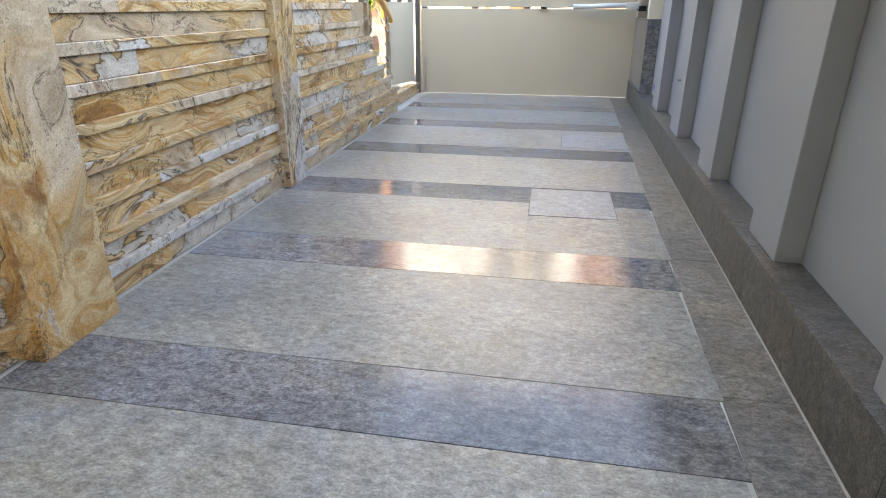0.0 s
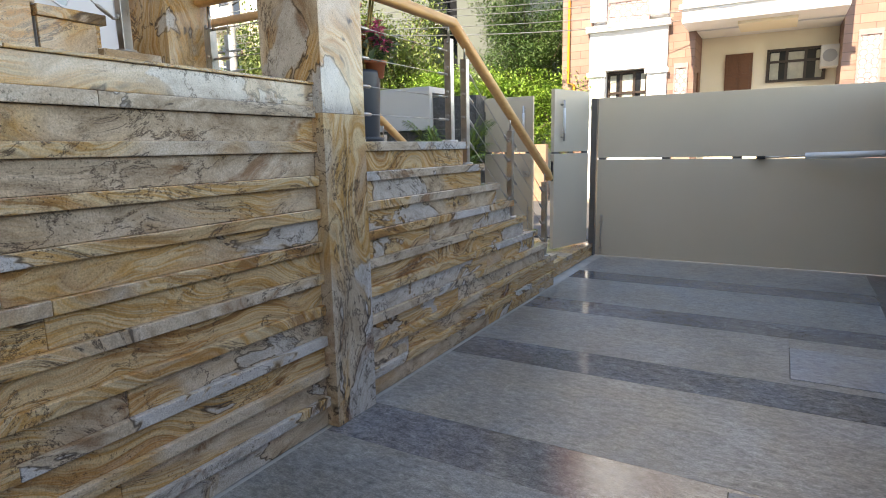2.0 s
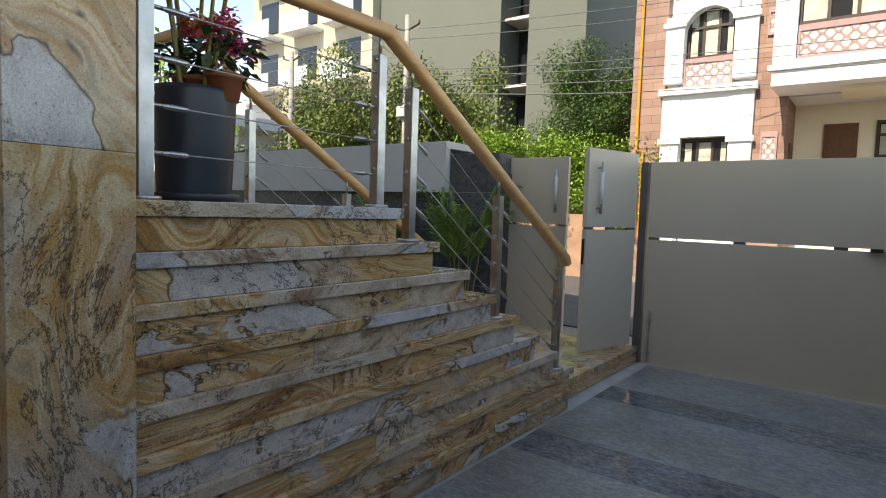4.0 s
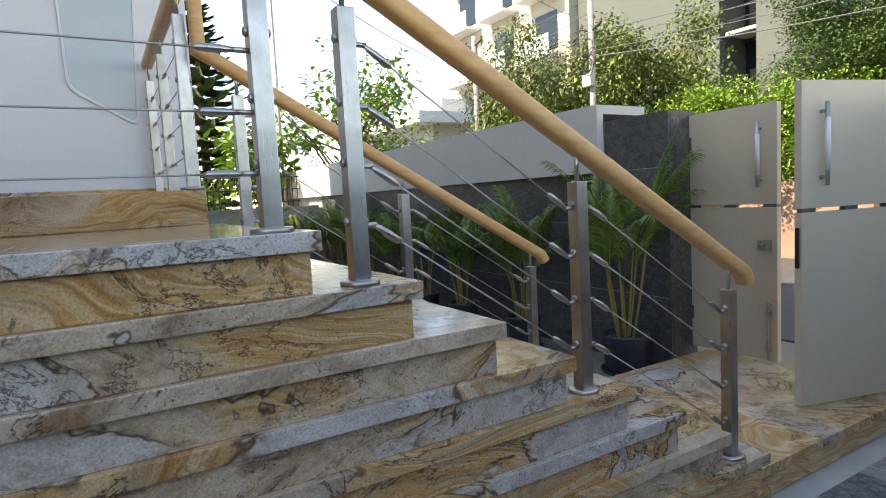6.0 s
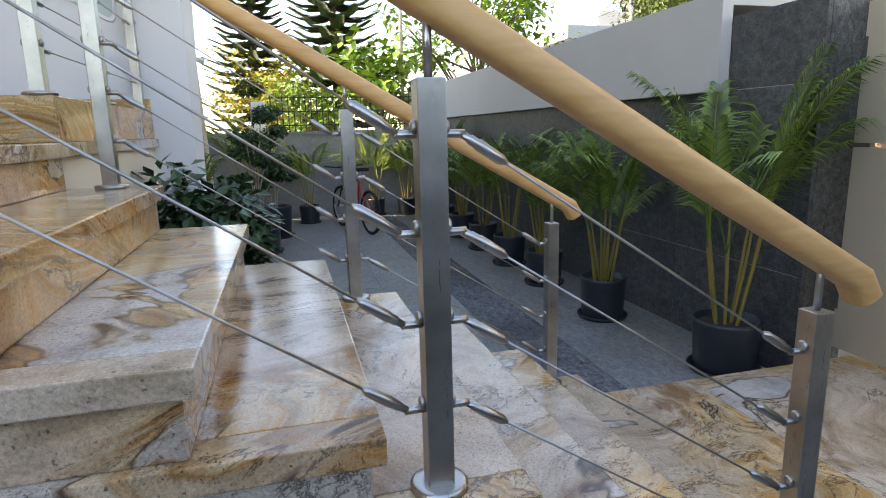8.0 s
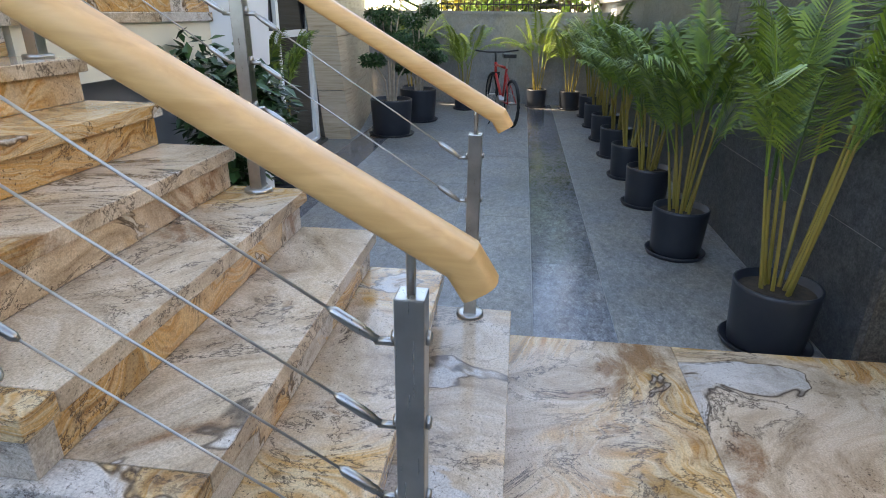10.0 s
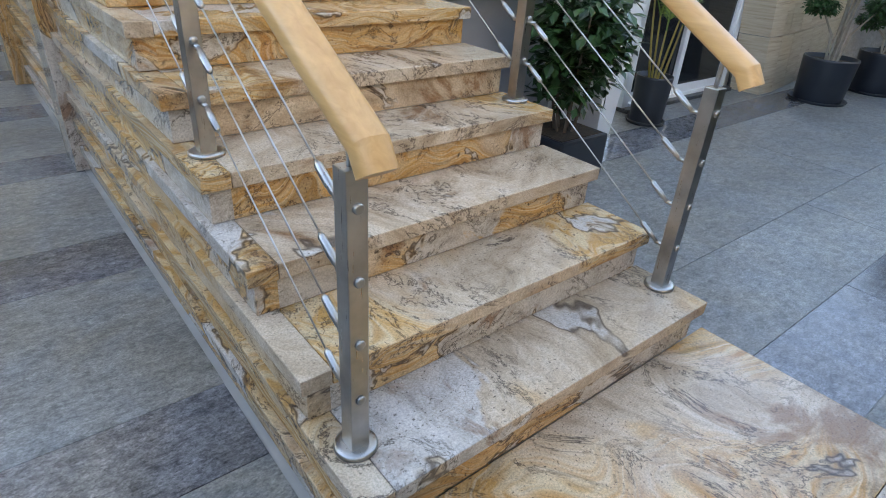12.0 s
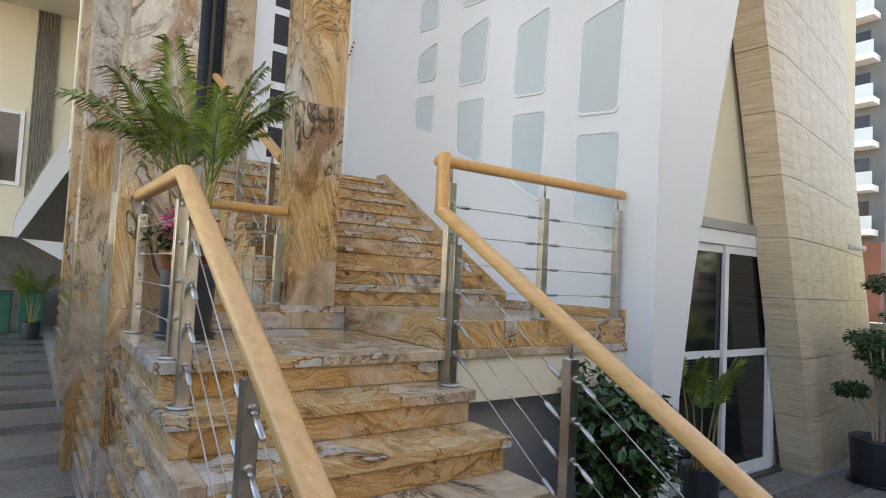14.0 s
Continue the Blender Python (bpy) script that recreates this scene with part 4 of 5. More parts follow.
def flowers(x, y, z, r, h, col, seed, label, tall=None):
    g = thing("flower_pot", (x, y, z), label, "flower pot", "flower pots on the landing")
    if tall:
        bm = bmesh.new()
        lathe(bm, [(tall[0] * 0.92, 0.03), (tall[0] * 0.92, 0.05), (tall[0], tall[1]), (tall[0] * 0.92, tall[1]), (tall[0] * 0.9, tall[1] - 0.03)], 24)
        part("outer_pot", bm, M_POT, g, "tall charcoal outer pot", True)
        bm = bmesh.new()
        lathe(bm, [(tall[0] * 1.05, 0), (tall[0] * 1.12, 0.03), (tall[0] * 1.0, 0.03)], 24)
        part("saucer", bm, M_POT, g, "", True)
    b = tall[1] - 0.05 if tall else 0
    bm = bmesh.new()
    lathe(bm, [(r * 0.75, b), (r * 0.95, b + h * 0.8), (r * 1.05, b + h * 0.8), (r * 1.05, b + h), (r * 0.9, b + h), (r * 0.88, b + h - 0.02)], 20)
    part("inner_pot", bm, M_TERRA, g, "terracotta coloured pot", True)
    rnd = random.Random(seed)
    bl = bmesh.new()
    leaf_cloud(bl, (0, 0, b + h + 0.07), 0.13, 120, 0.06, rnd, 1, 0.7)
    part("leaves", bl, M_BUSH, g)
    for i in range(4):
        bl = bmesh.new()
        leaf_cloud(bl, (rnd.uniform(-0.09, 0.09), rnd.uniform(-0.09, 0.09), b + h + rnd.uniform(0.11, 0.21)), 0.045, 60, 0.035, rnd)
        part("bloom", bl, plain("petal", col[i % len(col)], 0.6), g)


flowers(-0.20, -2.84, 1.485 + 0.38, 0.07, 0.10, [(0.62, 0.07, 0.22), (0.70, 0.14, 0.30)], 5, "pink begonia in a terracotta pot set in the palm planter")
flowers(-0.36, -2.88, 1.485 + 0.38, 0.07, 0.10, [(0.55, 0.25, 0.03), (0.55, 0.08, 0.10)], 6, "orange and red begonia in a terracotta pot on the planter")

# ---- windows of the white wall ----
cols = ((-4.875, 0.43, 3.50, 3.98), (-4.02, 0.50, 3.02, 3.76), (-3.16, 0.47, 2.58, 3.45), (-2.37, 0.47, 2.14, 3.13))
XW = -3.13
for j, (yc, w, zb, zt_) in enumerate(cols):
    for i in range(4):
        b = zb + ((zt_ - zb) * 0.92 + 0.16) * i
        t = b + (zt_ - zb) * (0.92 if i else 1)
        if i == 0:
            quad = [(yc - w * 0.46, b + 0.13 * (zt_ - zb) * 1.9), (yc + w * 0.40, b), (yc + w * 0.5, t - 0.05), (yc - w * 0.5, t)]
        else:
            quad = [(yc - w * 0.5, b + 0.05), (yc + w * 0.42, b), (yc + w * 0.52, t), (yc - w * 0.44, t - 0.07)]
        win = thing("window_%d" % (j * 4 + i + 1), (0, 0, 0), "leaning rounded frosted window in the white wall", "window", "rounded windows", "structure")
        out = rounded(quad, 0.07)
        cy, cz = sum(p[0] for p in out) / len(out), sum(p[1] for p in out) / len(out)
        inn = [(cy + (p[0] - cy) * 0.93, cz + (p[1] - cz) * 0.95) for p in out]
        bm = bmesh.new()
        n = len(out)
        vo = [bm.verts.new((XW + 0.001, *p)) for p in out]
        v1 = [bm.verts.new((XW + 0.014, cy + (p[0] - cy) * 0.985, cz + (p[1] - cz) * 0.988)) for p in out]
        v2 = [bm.verts.new((XW + 0.014, *p)) for p in inn]
        v3 = [bm.verts.new((XW + 0.003, cy + (p[0] - cy) * 0.985, cz + (p[1] - cz) * 0.985)) for p in inn]
        for ra_, rb_ in ((vo, v1), (v1, v2), (v2, v3)):
            for k in range(n):
                bm.faces.new((ra_[k], ra_[(k + 1) % n], rb_[(k + 1) % n], rb_[k]))
        bmesh.ops.recalc_face_normals(bm, faces=bm.faces[:])
        part("window_frame", bm, M_WHITE, win)
        bm = bmesh.new()
        prism(bm, [(cy + (p[0] - cy) * 1.01, cz + (p[1] - cz) * 1.01) for p in inn], "x", XW + 0.0005, XW + 0.0045)
        part("pane", bm, M_FROST, win)

# ---- glass door, entrance ----
gd = thing("door_1", (0, 0, 0), "white framed sliding glass door to the courtyard", "door", "", "structure")
DY = -2.47
for a in ((-6.25, 0.0, -6.16, 2.5), (-4.46, 0, -4.37, 2.5)):
    part("jamb", boxes((a[0], DY - 0.05, 0, a[2], DY + 0.03, 2.5), bevel=0.004), M_UPVC, gd)
part("head", boxes((-6.159, DY - 0.05, 2.36, -4.461, DY + 0.03, 2.5), bevel=0.004), M_UPVC, gd)
part("sill", boxes((-6.159, DY - 0.05, 0.0, -4.461, DY + 0.04, 0.07), bevel=0.004), M_UPVC, gd)
for a, b, dy in ((-6.159, -5.22, 0.0), (-5.3, -4.461, -0.03)):
    lf = part("sash", boxes((a, DY + dy - 0.02, 0.071, a + 0.07, DY + dy + 0.015, 2.359), (b - 0.07, DY + dy - 0.02, 0.071, b, DY + dy + 0.015, 2.359), (a + 0.07, DY + dy - 0.02, 0.071, b - 0.07, DY + dy + 0.015, 0.15), (a + 0.07, DY + dy - 0.02, 2.28, b - 0.07, DY + dy + 0.015, 2.359), (a + 0.07, DY + dy - 0.02, 1.24, b - 0.07, DY + dy + 0.015, 1.31)), M_UPVC, gd)
    for z0, z1 in ((0.15, 1.24), (1.31, 2.28)):
        part("pane", boxes((a + 0.07, DY + dy - 0.006, z0, b - 0.07, DY + dy, z1)), M_GLASSD, lf)
part("shutter_box", boxes((-6.26, DY - 0.05, 2.501, -4.36, DY + 0.05, 2.60), bevel=0.006), M_COPING, gd)
part("threshold", boxes((-6.3, -2.56, 0.0, -4.36, -2.36, 0.035)), M_KERB, gd)

ent = thing("door_2", (0, 0, 0), "white panelled entrance door with small square panes", "door", "", "structure")
EY = -6.88
part("door_leaf", boxes((-2.62, EY, 3.14, -1.80, EY + 0.05, 6.4), bevel=0.005), M_UPVC, ent)
for i in range(6):
    part("pane", boxes((-2.45, EY + 0.045, 3.35 + i * 0.5, -1.98, EY + 0.054, 3.75 + i * 0.5)), M_GLASSD, ent)
part("door_frame", boxes((-1.80, EY, 3.14, -1.72, EY + 0.09, 6.4), (-2.70, EY, 3.14, -2.62, EY + 0.09, 6.4), bevel=0.004), M_UPVC, ent)
bm = boxes((-1.72, EY, 3.14, -1.36, EY + 0.12, 7.3), bevel=0.004)
structure("wall_entrance_pier", bm, M_COLUMN, "swirled granite pier beside the entrance door", "wall")
side_win = thing("window_20", (0, 0, 0), "tall dark glazed side light by the entrance", "window", "", "structure")
part("pane", boxes((-1.34, EY, 3.14, -1.06, EY + 0.02, 7.3)), M_GLASSD, side_win)
part("mullion", boxes((-1.24, EY + 0.02, 3.14, -1.20, EY + 0.08, 7.3), (-1.36, EY, 3.14, -1.34, EY + 0.08, 7.3), (-1.06, EY, 3.14, -1.03, EY + 0.08, 7.3)), plain("bronze_frame", (0.05, 0.035, 0.025), 0.4), side_win)
bm = boxes((-1.03, EY, 1.66, 0.14, EY + 0.12, 7.3), bevel=0.004)
structure("wall_entrance_side", bm, M_COLUMN, "swirled granite clad wall beside the entrance", "wall")
bm = boxes((-3.129, EY, 3.14, -2.72, EY + 0.02, 7.3))
structure("trim", bm, M_WHITE, "white painted entrance surround", "trim")
gar = thing("garland", (-2.9, EY + 0.06, 5.2), "dried orange door garland", "garland")
M_DRIED = plain("dried_flower", (0.30, 0.10, 0.03), 0.8)
for i in range(26):
    t = i / 25
    bm = bmesh.new()
    lathe(bm, [(0.001, -0.02), (0.022, 0.0), (0.001, 0.02)], 6, (0.25 - 0.5 * t, 0, -0.45 + 0.5 * (2 * t - 1) ** 2))
    part("bead", bm, M_DRIED, gar)

rc = thing("stair_railing", (0, 0, 0), "steel wire railing with ash handrail on the upper landing", "railing", "stair railings")
place_post(rc, -0.98, -3.38, UZ, 0.50)
handrail(rc, [(-0.36, -3.40, UZ + 0.66), (-1.03, -3.40, UZ + 0.66)])
for z in CABLE_Z[:3]:
    cable(rc, (-0.36, -3.38, UZ + z), (-0.955, -3.38, UZ + z))
rd = thing("stair_railing", (0, 0, 0), "steel wire railing with ash handrail up the second flight", "railing", "stair railings")
for k in (2, 5, 8):
    place_post(rd, -1.06, -3.41 - (k - 1) * T - 0.16, UZ + R2 * k)
for k in (2, 5):
    for z in CABLE_Z:
        ya, yb = -3.41 - (k - 1) * T - 0.18, -3.41 - (k + 2) * T - 0.14
        cable(rd, (-1.06, ya, UZ + R2 * k + z), (-1.06, yb, UZ + R2 * (k + 3) + z))
handrail(rd, [(-1.06, -3.64, UZ + 1.08), (-1.06, -3.41 - 8 * T - 0.1, UZ + 1.08 + (8 * T - 0.13) * R2 / T)])

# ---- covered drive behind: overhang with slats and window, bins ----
# Dark grey carries the shade of the covered parking in its colour.
M_GARAGE_SHADE = plain("garage_shade_grey", (0.20, 0.20, 0.20), 0.8)
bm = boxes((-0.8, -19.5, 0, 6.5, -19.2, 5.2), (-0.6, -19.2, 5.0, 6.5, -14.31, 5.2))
structure("wall_garage", bm, M_GARAGE_SHADE, "back wall and ceiling of the covered parking, its shade put into the grey", "wall")
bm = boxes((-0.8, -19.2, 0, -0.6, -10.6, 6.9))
structure("wall_garage_side", bm, M_GARAGE_SHADE, "side wall of the covered parking, its shade put into the grey", "wall")
ov = thing("wall_overhang", (0, 0, 0), "cream painted overhanging storey with slats above the drive", "wall", "", "structure")
# Storey is carried on to x 6.5 only to keep the parking dark.
bm = bmesh.new()
prism(bm, [(6.5, 2.30), (0.70, 2.30), (0.70, 2.68), (-0.595, 5.93), (-0.595, 7.6), (6.5, 7.6)], "y", -14.3, -14.0)
part("storey", bm, M_CREAM, ov)
bm = bmesh.new()
prism(bm, [(0.695, 2.29), (0.62, 2.29), (-0.595, 4.62), (-0.595, 5.92), (0.695, 2.67)], "y", -14.3, -13.96)
part("raking_fin", bm, M_WHITE, ov, "white raking band under the storey")
bm = bmesh.new()
prism(bm, [(0.56, 2.285), (-0.595, 2.22), (-0.595, 1.64)], "y", -14.7, -14.2)
part("stair_soffit", bm, M_WHITE, ov, "white sloping underside of a stair")
for i in range(7):
    x = 0.20 + i * 0.058
    part("slat", boxes((x, -13.999, 2.76 + (0.69 - x) * 2.51, x + 0.026, -13.93, 7.5)), M_GFRAME, ov, "dark metal slat")
wv_ = part("window", boxes((0.66, -13.999, 3.33, 1.9, -13.95, 4.86), bevel=0.004), M_UPVC, ov)
part("pane", boxes((0.74, -13.955, 3.41, 1.82, -13.942, 4.78)), M_GLASSD, wv_)
for i, (bx, by) in enumerate(((0.25, -17.9), (0.95, -17.9))):
    g = thing("wheeled_bin", (bx, by, 0), "dark green wheeled bin in the covered parking", "bin", "bins")
    part("body", boxes((-0.28, -0.3, -0.006, 0.28, 0.3, 0.95), bevel=0.03), plain("green_plastic", (0.01, 0.12, 0.09), 0.5), g)
    part("lid", boxes((-0.3, -0.32, 0.951, 0.3, 0.33, 1.02), bevel=0.02), plain("green_plastic_lid", (0.01, 0.10, 0.08), 0.5), g)
palm(0.25, -16.0, 1.7, 0.2, 0.4, M_PALM, 99, "potted palm in the shade of the covered parking", 0, 5, 12)

# ---- bicycle ----
def bicycle(x, y, rz):
    g = thing("bicycle", (x, y, 0), "red mountain bicycle leaning on its kickstand", "bicycle", "", "", rz)
    R0 = 0.33
    for nm, cx in (("front_wheel", 0.53), ("rear_wheel", -0.53)):
        bm = bmesh.new()
        tube(bm, [(cx + R0 * 0.93 * math.cos(a * 0.2618), 0, R0 + R0 * 0.93 * math.sin(a * 0.2618)) for a in range(25)], 0.024, 8)
        w = part(nm, bm, M_RUBBER, g, "black tyred wheel", True)
        bm = bmesh.new()
        tube(bm, [(cx + R0 * 0.84 * math.cos(a * 0.2618), 0, R0 + R0 * 0.84 * math.sin(a * 0.2618)) for a in range(25)], 0.009, 6)
        part("rim", bm, M_STEEL, w, "", True)
        bm = bmesh.new()
        for a in range(18):
            tube(bm, [(cx, 0.01 * (-1) ** a, R0), (cx + R0 * 0.84 * math.cos(a * 0.349), 0, R0 + R0 * 0.84 * math.sin(a * 0.349))], 0.0014, 3)
        tube(bm, [(cx, -0.05, R0), (cx, 0.05, R0)], 0.018, 8)
        part("spokes", bm, M_STEELD, w)
    bm = bmesh.new()
    head, bb, seat = (0.38, 0, 0.82), (-0.05, 0, 0.30), (-0.2, 0, 0.78)
    for a, b, r in (((0.36, 0, 0.66), bb, 0.022), ((0.375, 0, 0.78), seat, 0.019), (bb, seat, 0.018)):
        tube(bm, [a, b], r, 8)
    for s in (-1, 1):
        tube(bm, [bb, (-0.53, s * 0.06, R0)], 0.010, 6)
        tube(bm, [(-0.2, 0, 0.72), (-0.53, s * 0.06, R0)], 0.009, 6)
    tube(bm, [(0.36, 0, 0.64), head], 0.022, 8)
    part("frame", bm, M_RED, g, "glossy red tube frame", True)
    bm = bmesh.new()
    for s in (-1, 1):
        tube(bm, [(0.355, s * 0.05, 0.66), (0.53, s * 0.06, R0)], 0.014, 6)
    box(bm, 0.34, -0.06, 0.64, 0.38, 0.06, 0.68)
    part("fork", bm, M_BLACK, g)
    bm = bmesh.new()
    tube(bm, [(0.385, 0, 0.82), (0.42, 0, 0.95)], 0.015, 8)
    tube(bm, [(0.33, -0.33, 0.99), (0.42, -0.12, 0.96), (0.42, 0.12, 0.96), (0.33, 0.33, 0.99)], 0.012, 8)
    part("handlebar", bm, M_BLACK, g, "", True)
    bm = bmesh.new()
    tube(bm, [seat, (-0.235, 0, 0.93)], 0.014, 8)
    part("seat_post", bm, M_STEEL, g)
    bm = bmesh.new()
    prism(bm, rounded([(-0.37, -0.085), (-0.33, -0.09), (-0.02, -0.02), (-0.02, 0.02), (-0.33, 0.09), (-0.37, 0.085)], 0.015, 3), "z", 0.925, 0.975)
    part("saddle", bm, M_BLACK, g, "black padded saddle")
    bm = bmesh.new()
    tube(bm, [(-0.05, -0.05, 0.30), (-0.05, 0.07, 0.30)], 0.085, 16)
    tube(bm, [(-0.05, 0.07, 0.30), (0.06, 0.08, 0.18)], 0.010, 6)
    tube(bm, [(-0.05, -0.07, 0.30), (-0.16, -0.08, 0.42)], 0.010, 6)
    part("crankset", bm, M_STEELD, g)
    bm = bmesh.new()
    tube(bm, [(-0.12, 0.04, 0.28), (-0.20, 0.24, 0.0)], 0.008, 6)
    part("kickstand", bm, M_BLACK, g)


bicycle(-8.12, -0.28, 198)

# ---- right wall details ----
tap = thing("garden_tap", (3.13, -0.62, 0.285), "blue handled garden tap with a cream pipe", "tap")
bm = bmesh.new()
tube(bm, [(0, 0, 0), (0, 0, 0.14)], 0.017, 10)
tube(bm, [(0, 0, 0.12), (0, -0.09, 0.12), (0, -0.10, 0.06)], 0.013, 8)
part("pipe", bm, M_OFFW, tap, "", True)
part("handle", boxes((-0.03, -0.05, 0.14, 0.03, 0.05, 0.20), bevel=0.01), M_BLUE, tap, "blue plastic handle")
sp = thing("wall_spigot", (3.062, -2.3, 0.72), "small steel bolt in the grey rib", "bolt")
bm = bmesh.new()
tube(bm, [(0.0, 0, 0), (-0.05, 0, 0)], 0.010, 8)
part("bolt", bm, M_STEEL, sp)

# ---- back fence and pole ----
fence = thing("fence", (-10.15, 0, 1.53), "black wrought iron fence on the concrete wall", "fence")
for i in range(26):
    y = -1.45 + i * 0.1
    bm = bmesh.new()
    tube(bm, [(0, y, 0), (0, y, 0.62), (0, y, 0.70)], [0.008, 0.008, 0.001], 5)
    part("bar", bm, M_BLACK, fence)
for z in (0.1, 0.34, 0.58):
    part("rail", boxes((-0.01, -1.5, z, 0.01, 1.1, z + 0.02)), M_BLACK, fence)
bm = boxes((-10.32, -1.78, 1.53, -10.0, -1.55, 2.05), bevel=0.006)
tagged(part("fence_pillar", bm, M_WHITE), "white painted pillar at the fence end", "pillar")
fp = thing("pole", (-11.9, 1.30, -0.04), "thin galvanised steel pole by the front wall", "pole")
bm = bmesh.new()
tube(bm, [(0, 0, 0), (0, 0, 8.5)], 0.035, 10)
part("tube", bm, M_STEELD, fp, "", True)

cc = thing("security_camera", (-8.2, -2.42, 2.55), "small white bullet security camera on the travertine wall", "security camera")
part("mount", boxes((-0.03, -0.06, -0.03, 0.03, 0.0, 0.03), bevel=0.005), M_OFFW, cc)
bm = bmesh.new()
tube(bm, [(0, 0.0, 0), (0.02, 0.16, -0.03)], 0.035, 12)
part("body", bm, M_OFFW, cc, "", True)

# ---- trees ----
def tree(name, x, y, h, crown, n_limb, n_leaf, size, mat, seed, label, clump=0.7, droop=0.0, z_low=0.45, trunk=0.12):
    rnd = random.Random(seed)
    g = thing(name, (x, y, -0.04), label, "tree")
    bt, bl = bmesh.new(), bmesh.new()
    top = Vector((rnd.uniform(-0.3, 0.3), rnd.uniform(-0.3, 0.3), h * 0.7))
    tube(bt, [(0, 0, 0), top * 0.35 + Vector((0.08, 0, 0)), top * 0.7, top], [trunk, trunk * 0.8, trunk * 0.55, trunk * 0.25], 8)
    for i in range(n_limb):
        a = i * 2.4 + rnd.uniform(-0.4, 0.4)
        zt_ = rnd.uniform(z_low, 0.97) * h
        r = crown * math.sqrt(max(0.1, 1 - ((zt_ / h - 0.62) / 0.45) ** 2)) * rnd.uniform(0.45, 1.0)
        s = top * rnd.uniform(0.35, 0.9)
        e = Vector((math.cos(a) * r, math.sin(a) * r, zt_))
        mid = s.lerp(e, 0.5) + Vector((0, 0, 0.25))
        tube(bt, [s, mid, e], [trunk * 0.3, trunk * 0.18, trunk * 0.06], 5)
        for t in (0.55, 0.8, 1.0):
            c = (mid.lerp(e, (t - 0.5) * 2) if t > 0.5 else s.lerp(mid, t * 2)) + Vector((rnd.uniform(-0.2, 0.2), rnd.uniform(-0.2, 0.2), rnd.uniform(-0.15, 0.2) - droop * t))
            leaf_cloud(bl, c, clump * rnd.uniform(0.6, 1.15), n_leaf, size, rnd, 1.0 + droop * 3, 0.75 + droop)
    part("trunk", bt, M_BARK, g)
    part("crown", bl, mat, g)
    return g


M_WILLOW = leaf("willow_leaf", (0.055, 0.10, 0.018), (0.16, 0.21, 0.045), 0.6)
M_YELLOW = leaf("yellow_bloom_leaf", (0.22, 0.22, 0.03), (0.50, 0.42, 0.04))
tree("almond_tree", -12.6, 3.3, 5.6, 2.3, 22, 26, 0.20, M_TREEY, 11, "bright green broad-leaved tree behind the boundary wall", 0.5, 0, 0.5)
tree("willow_tree", -12.2, 9.2, 6.6, 2.6, 56, 300, 0.10, M_WILLOW, 12, "drooping olive-green tree by the street", 0.75, 0.35, 0.35)
tree("willow_tree", -9.4, 10.6, 6.4, 2.3, 50, 300, 0.10, M_WILLOW, 18, "smaller drooping olive-green tree by the street", 0.7, 0.35, 0.35)
tree("acacia_tree", -5.7, 13.6, 6.6, 2.5, 70, 420, 0.075, M_TREE, 13, "feathery grey-green acacia across the street", 0.65, 0.05, 0.3)
tree("street_shrub", -6.4, 10.2, 3.75, 2.4, 60, 330, 0.08, M_TREEY, 14, "bright green feathery shrub across the street", 0.6, 0.0, 0.35, 0.07)
tree("street_shrub", -3.9, 11.2, 3.6, 1.5, 30, 230, 0.075, M_TREEY, 15, "bright green shrub beside the brick house", 0.5, 0.0, 0.35, 0.07)
tree("frangipani_tree", -12.3, 0.9, 3.7, 1.2, 16, 22, 0.26, M_TREEY, 16, "frangipani with long bright leaves behind the fence", 0.4, 0, 0.5, 0.08)
tree("yellow_tree", -14.5, -1.6, 3.5, 1.5, 18, 60, 0.12, M_YELLOW, 17, "yellow-flowering tree behind the fence", 0.5, 0, 0.45)
tree("hedge_tree", -13.2, -0.6, 2.7, 1.2, 16, 60, 0.12, M_TREEY, 19, "leafy green bush behind the iron fence", 0.5, 0, 0.3)
tree("hedge_tree", -15.5, 6.0, 3.9, 2.0, 22, 70, 0.14, M_TREE, 21, "leafy green tree by the far house", 0.6, 0, 0.4)


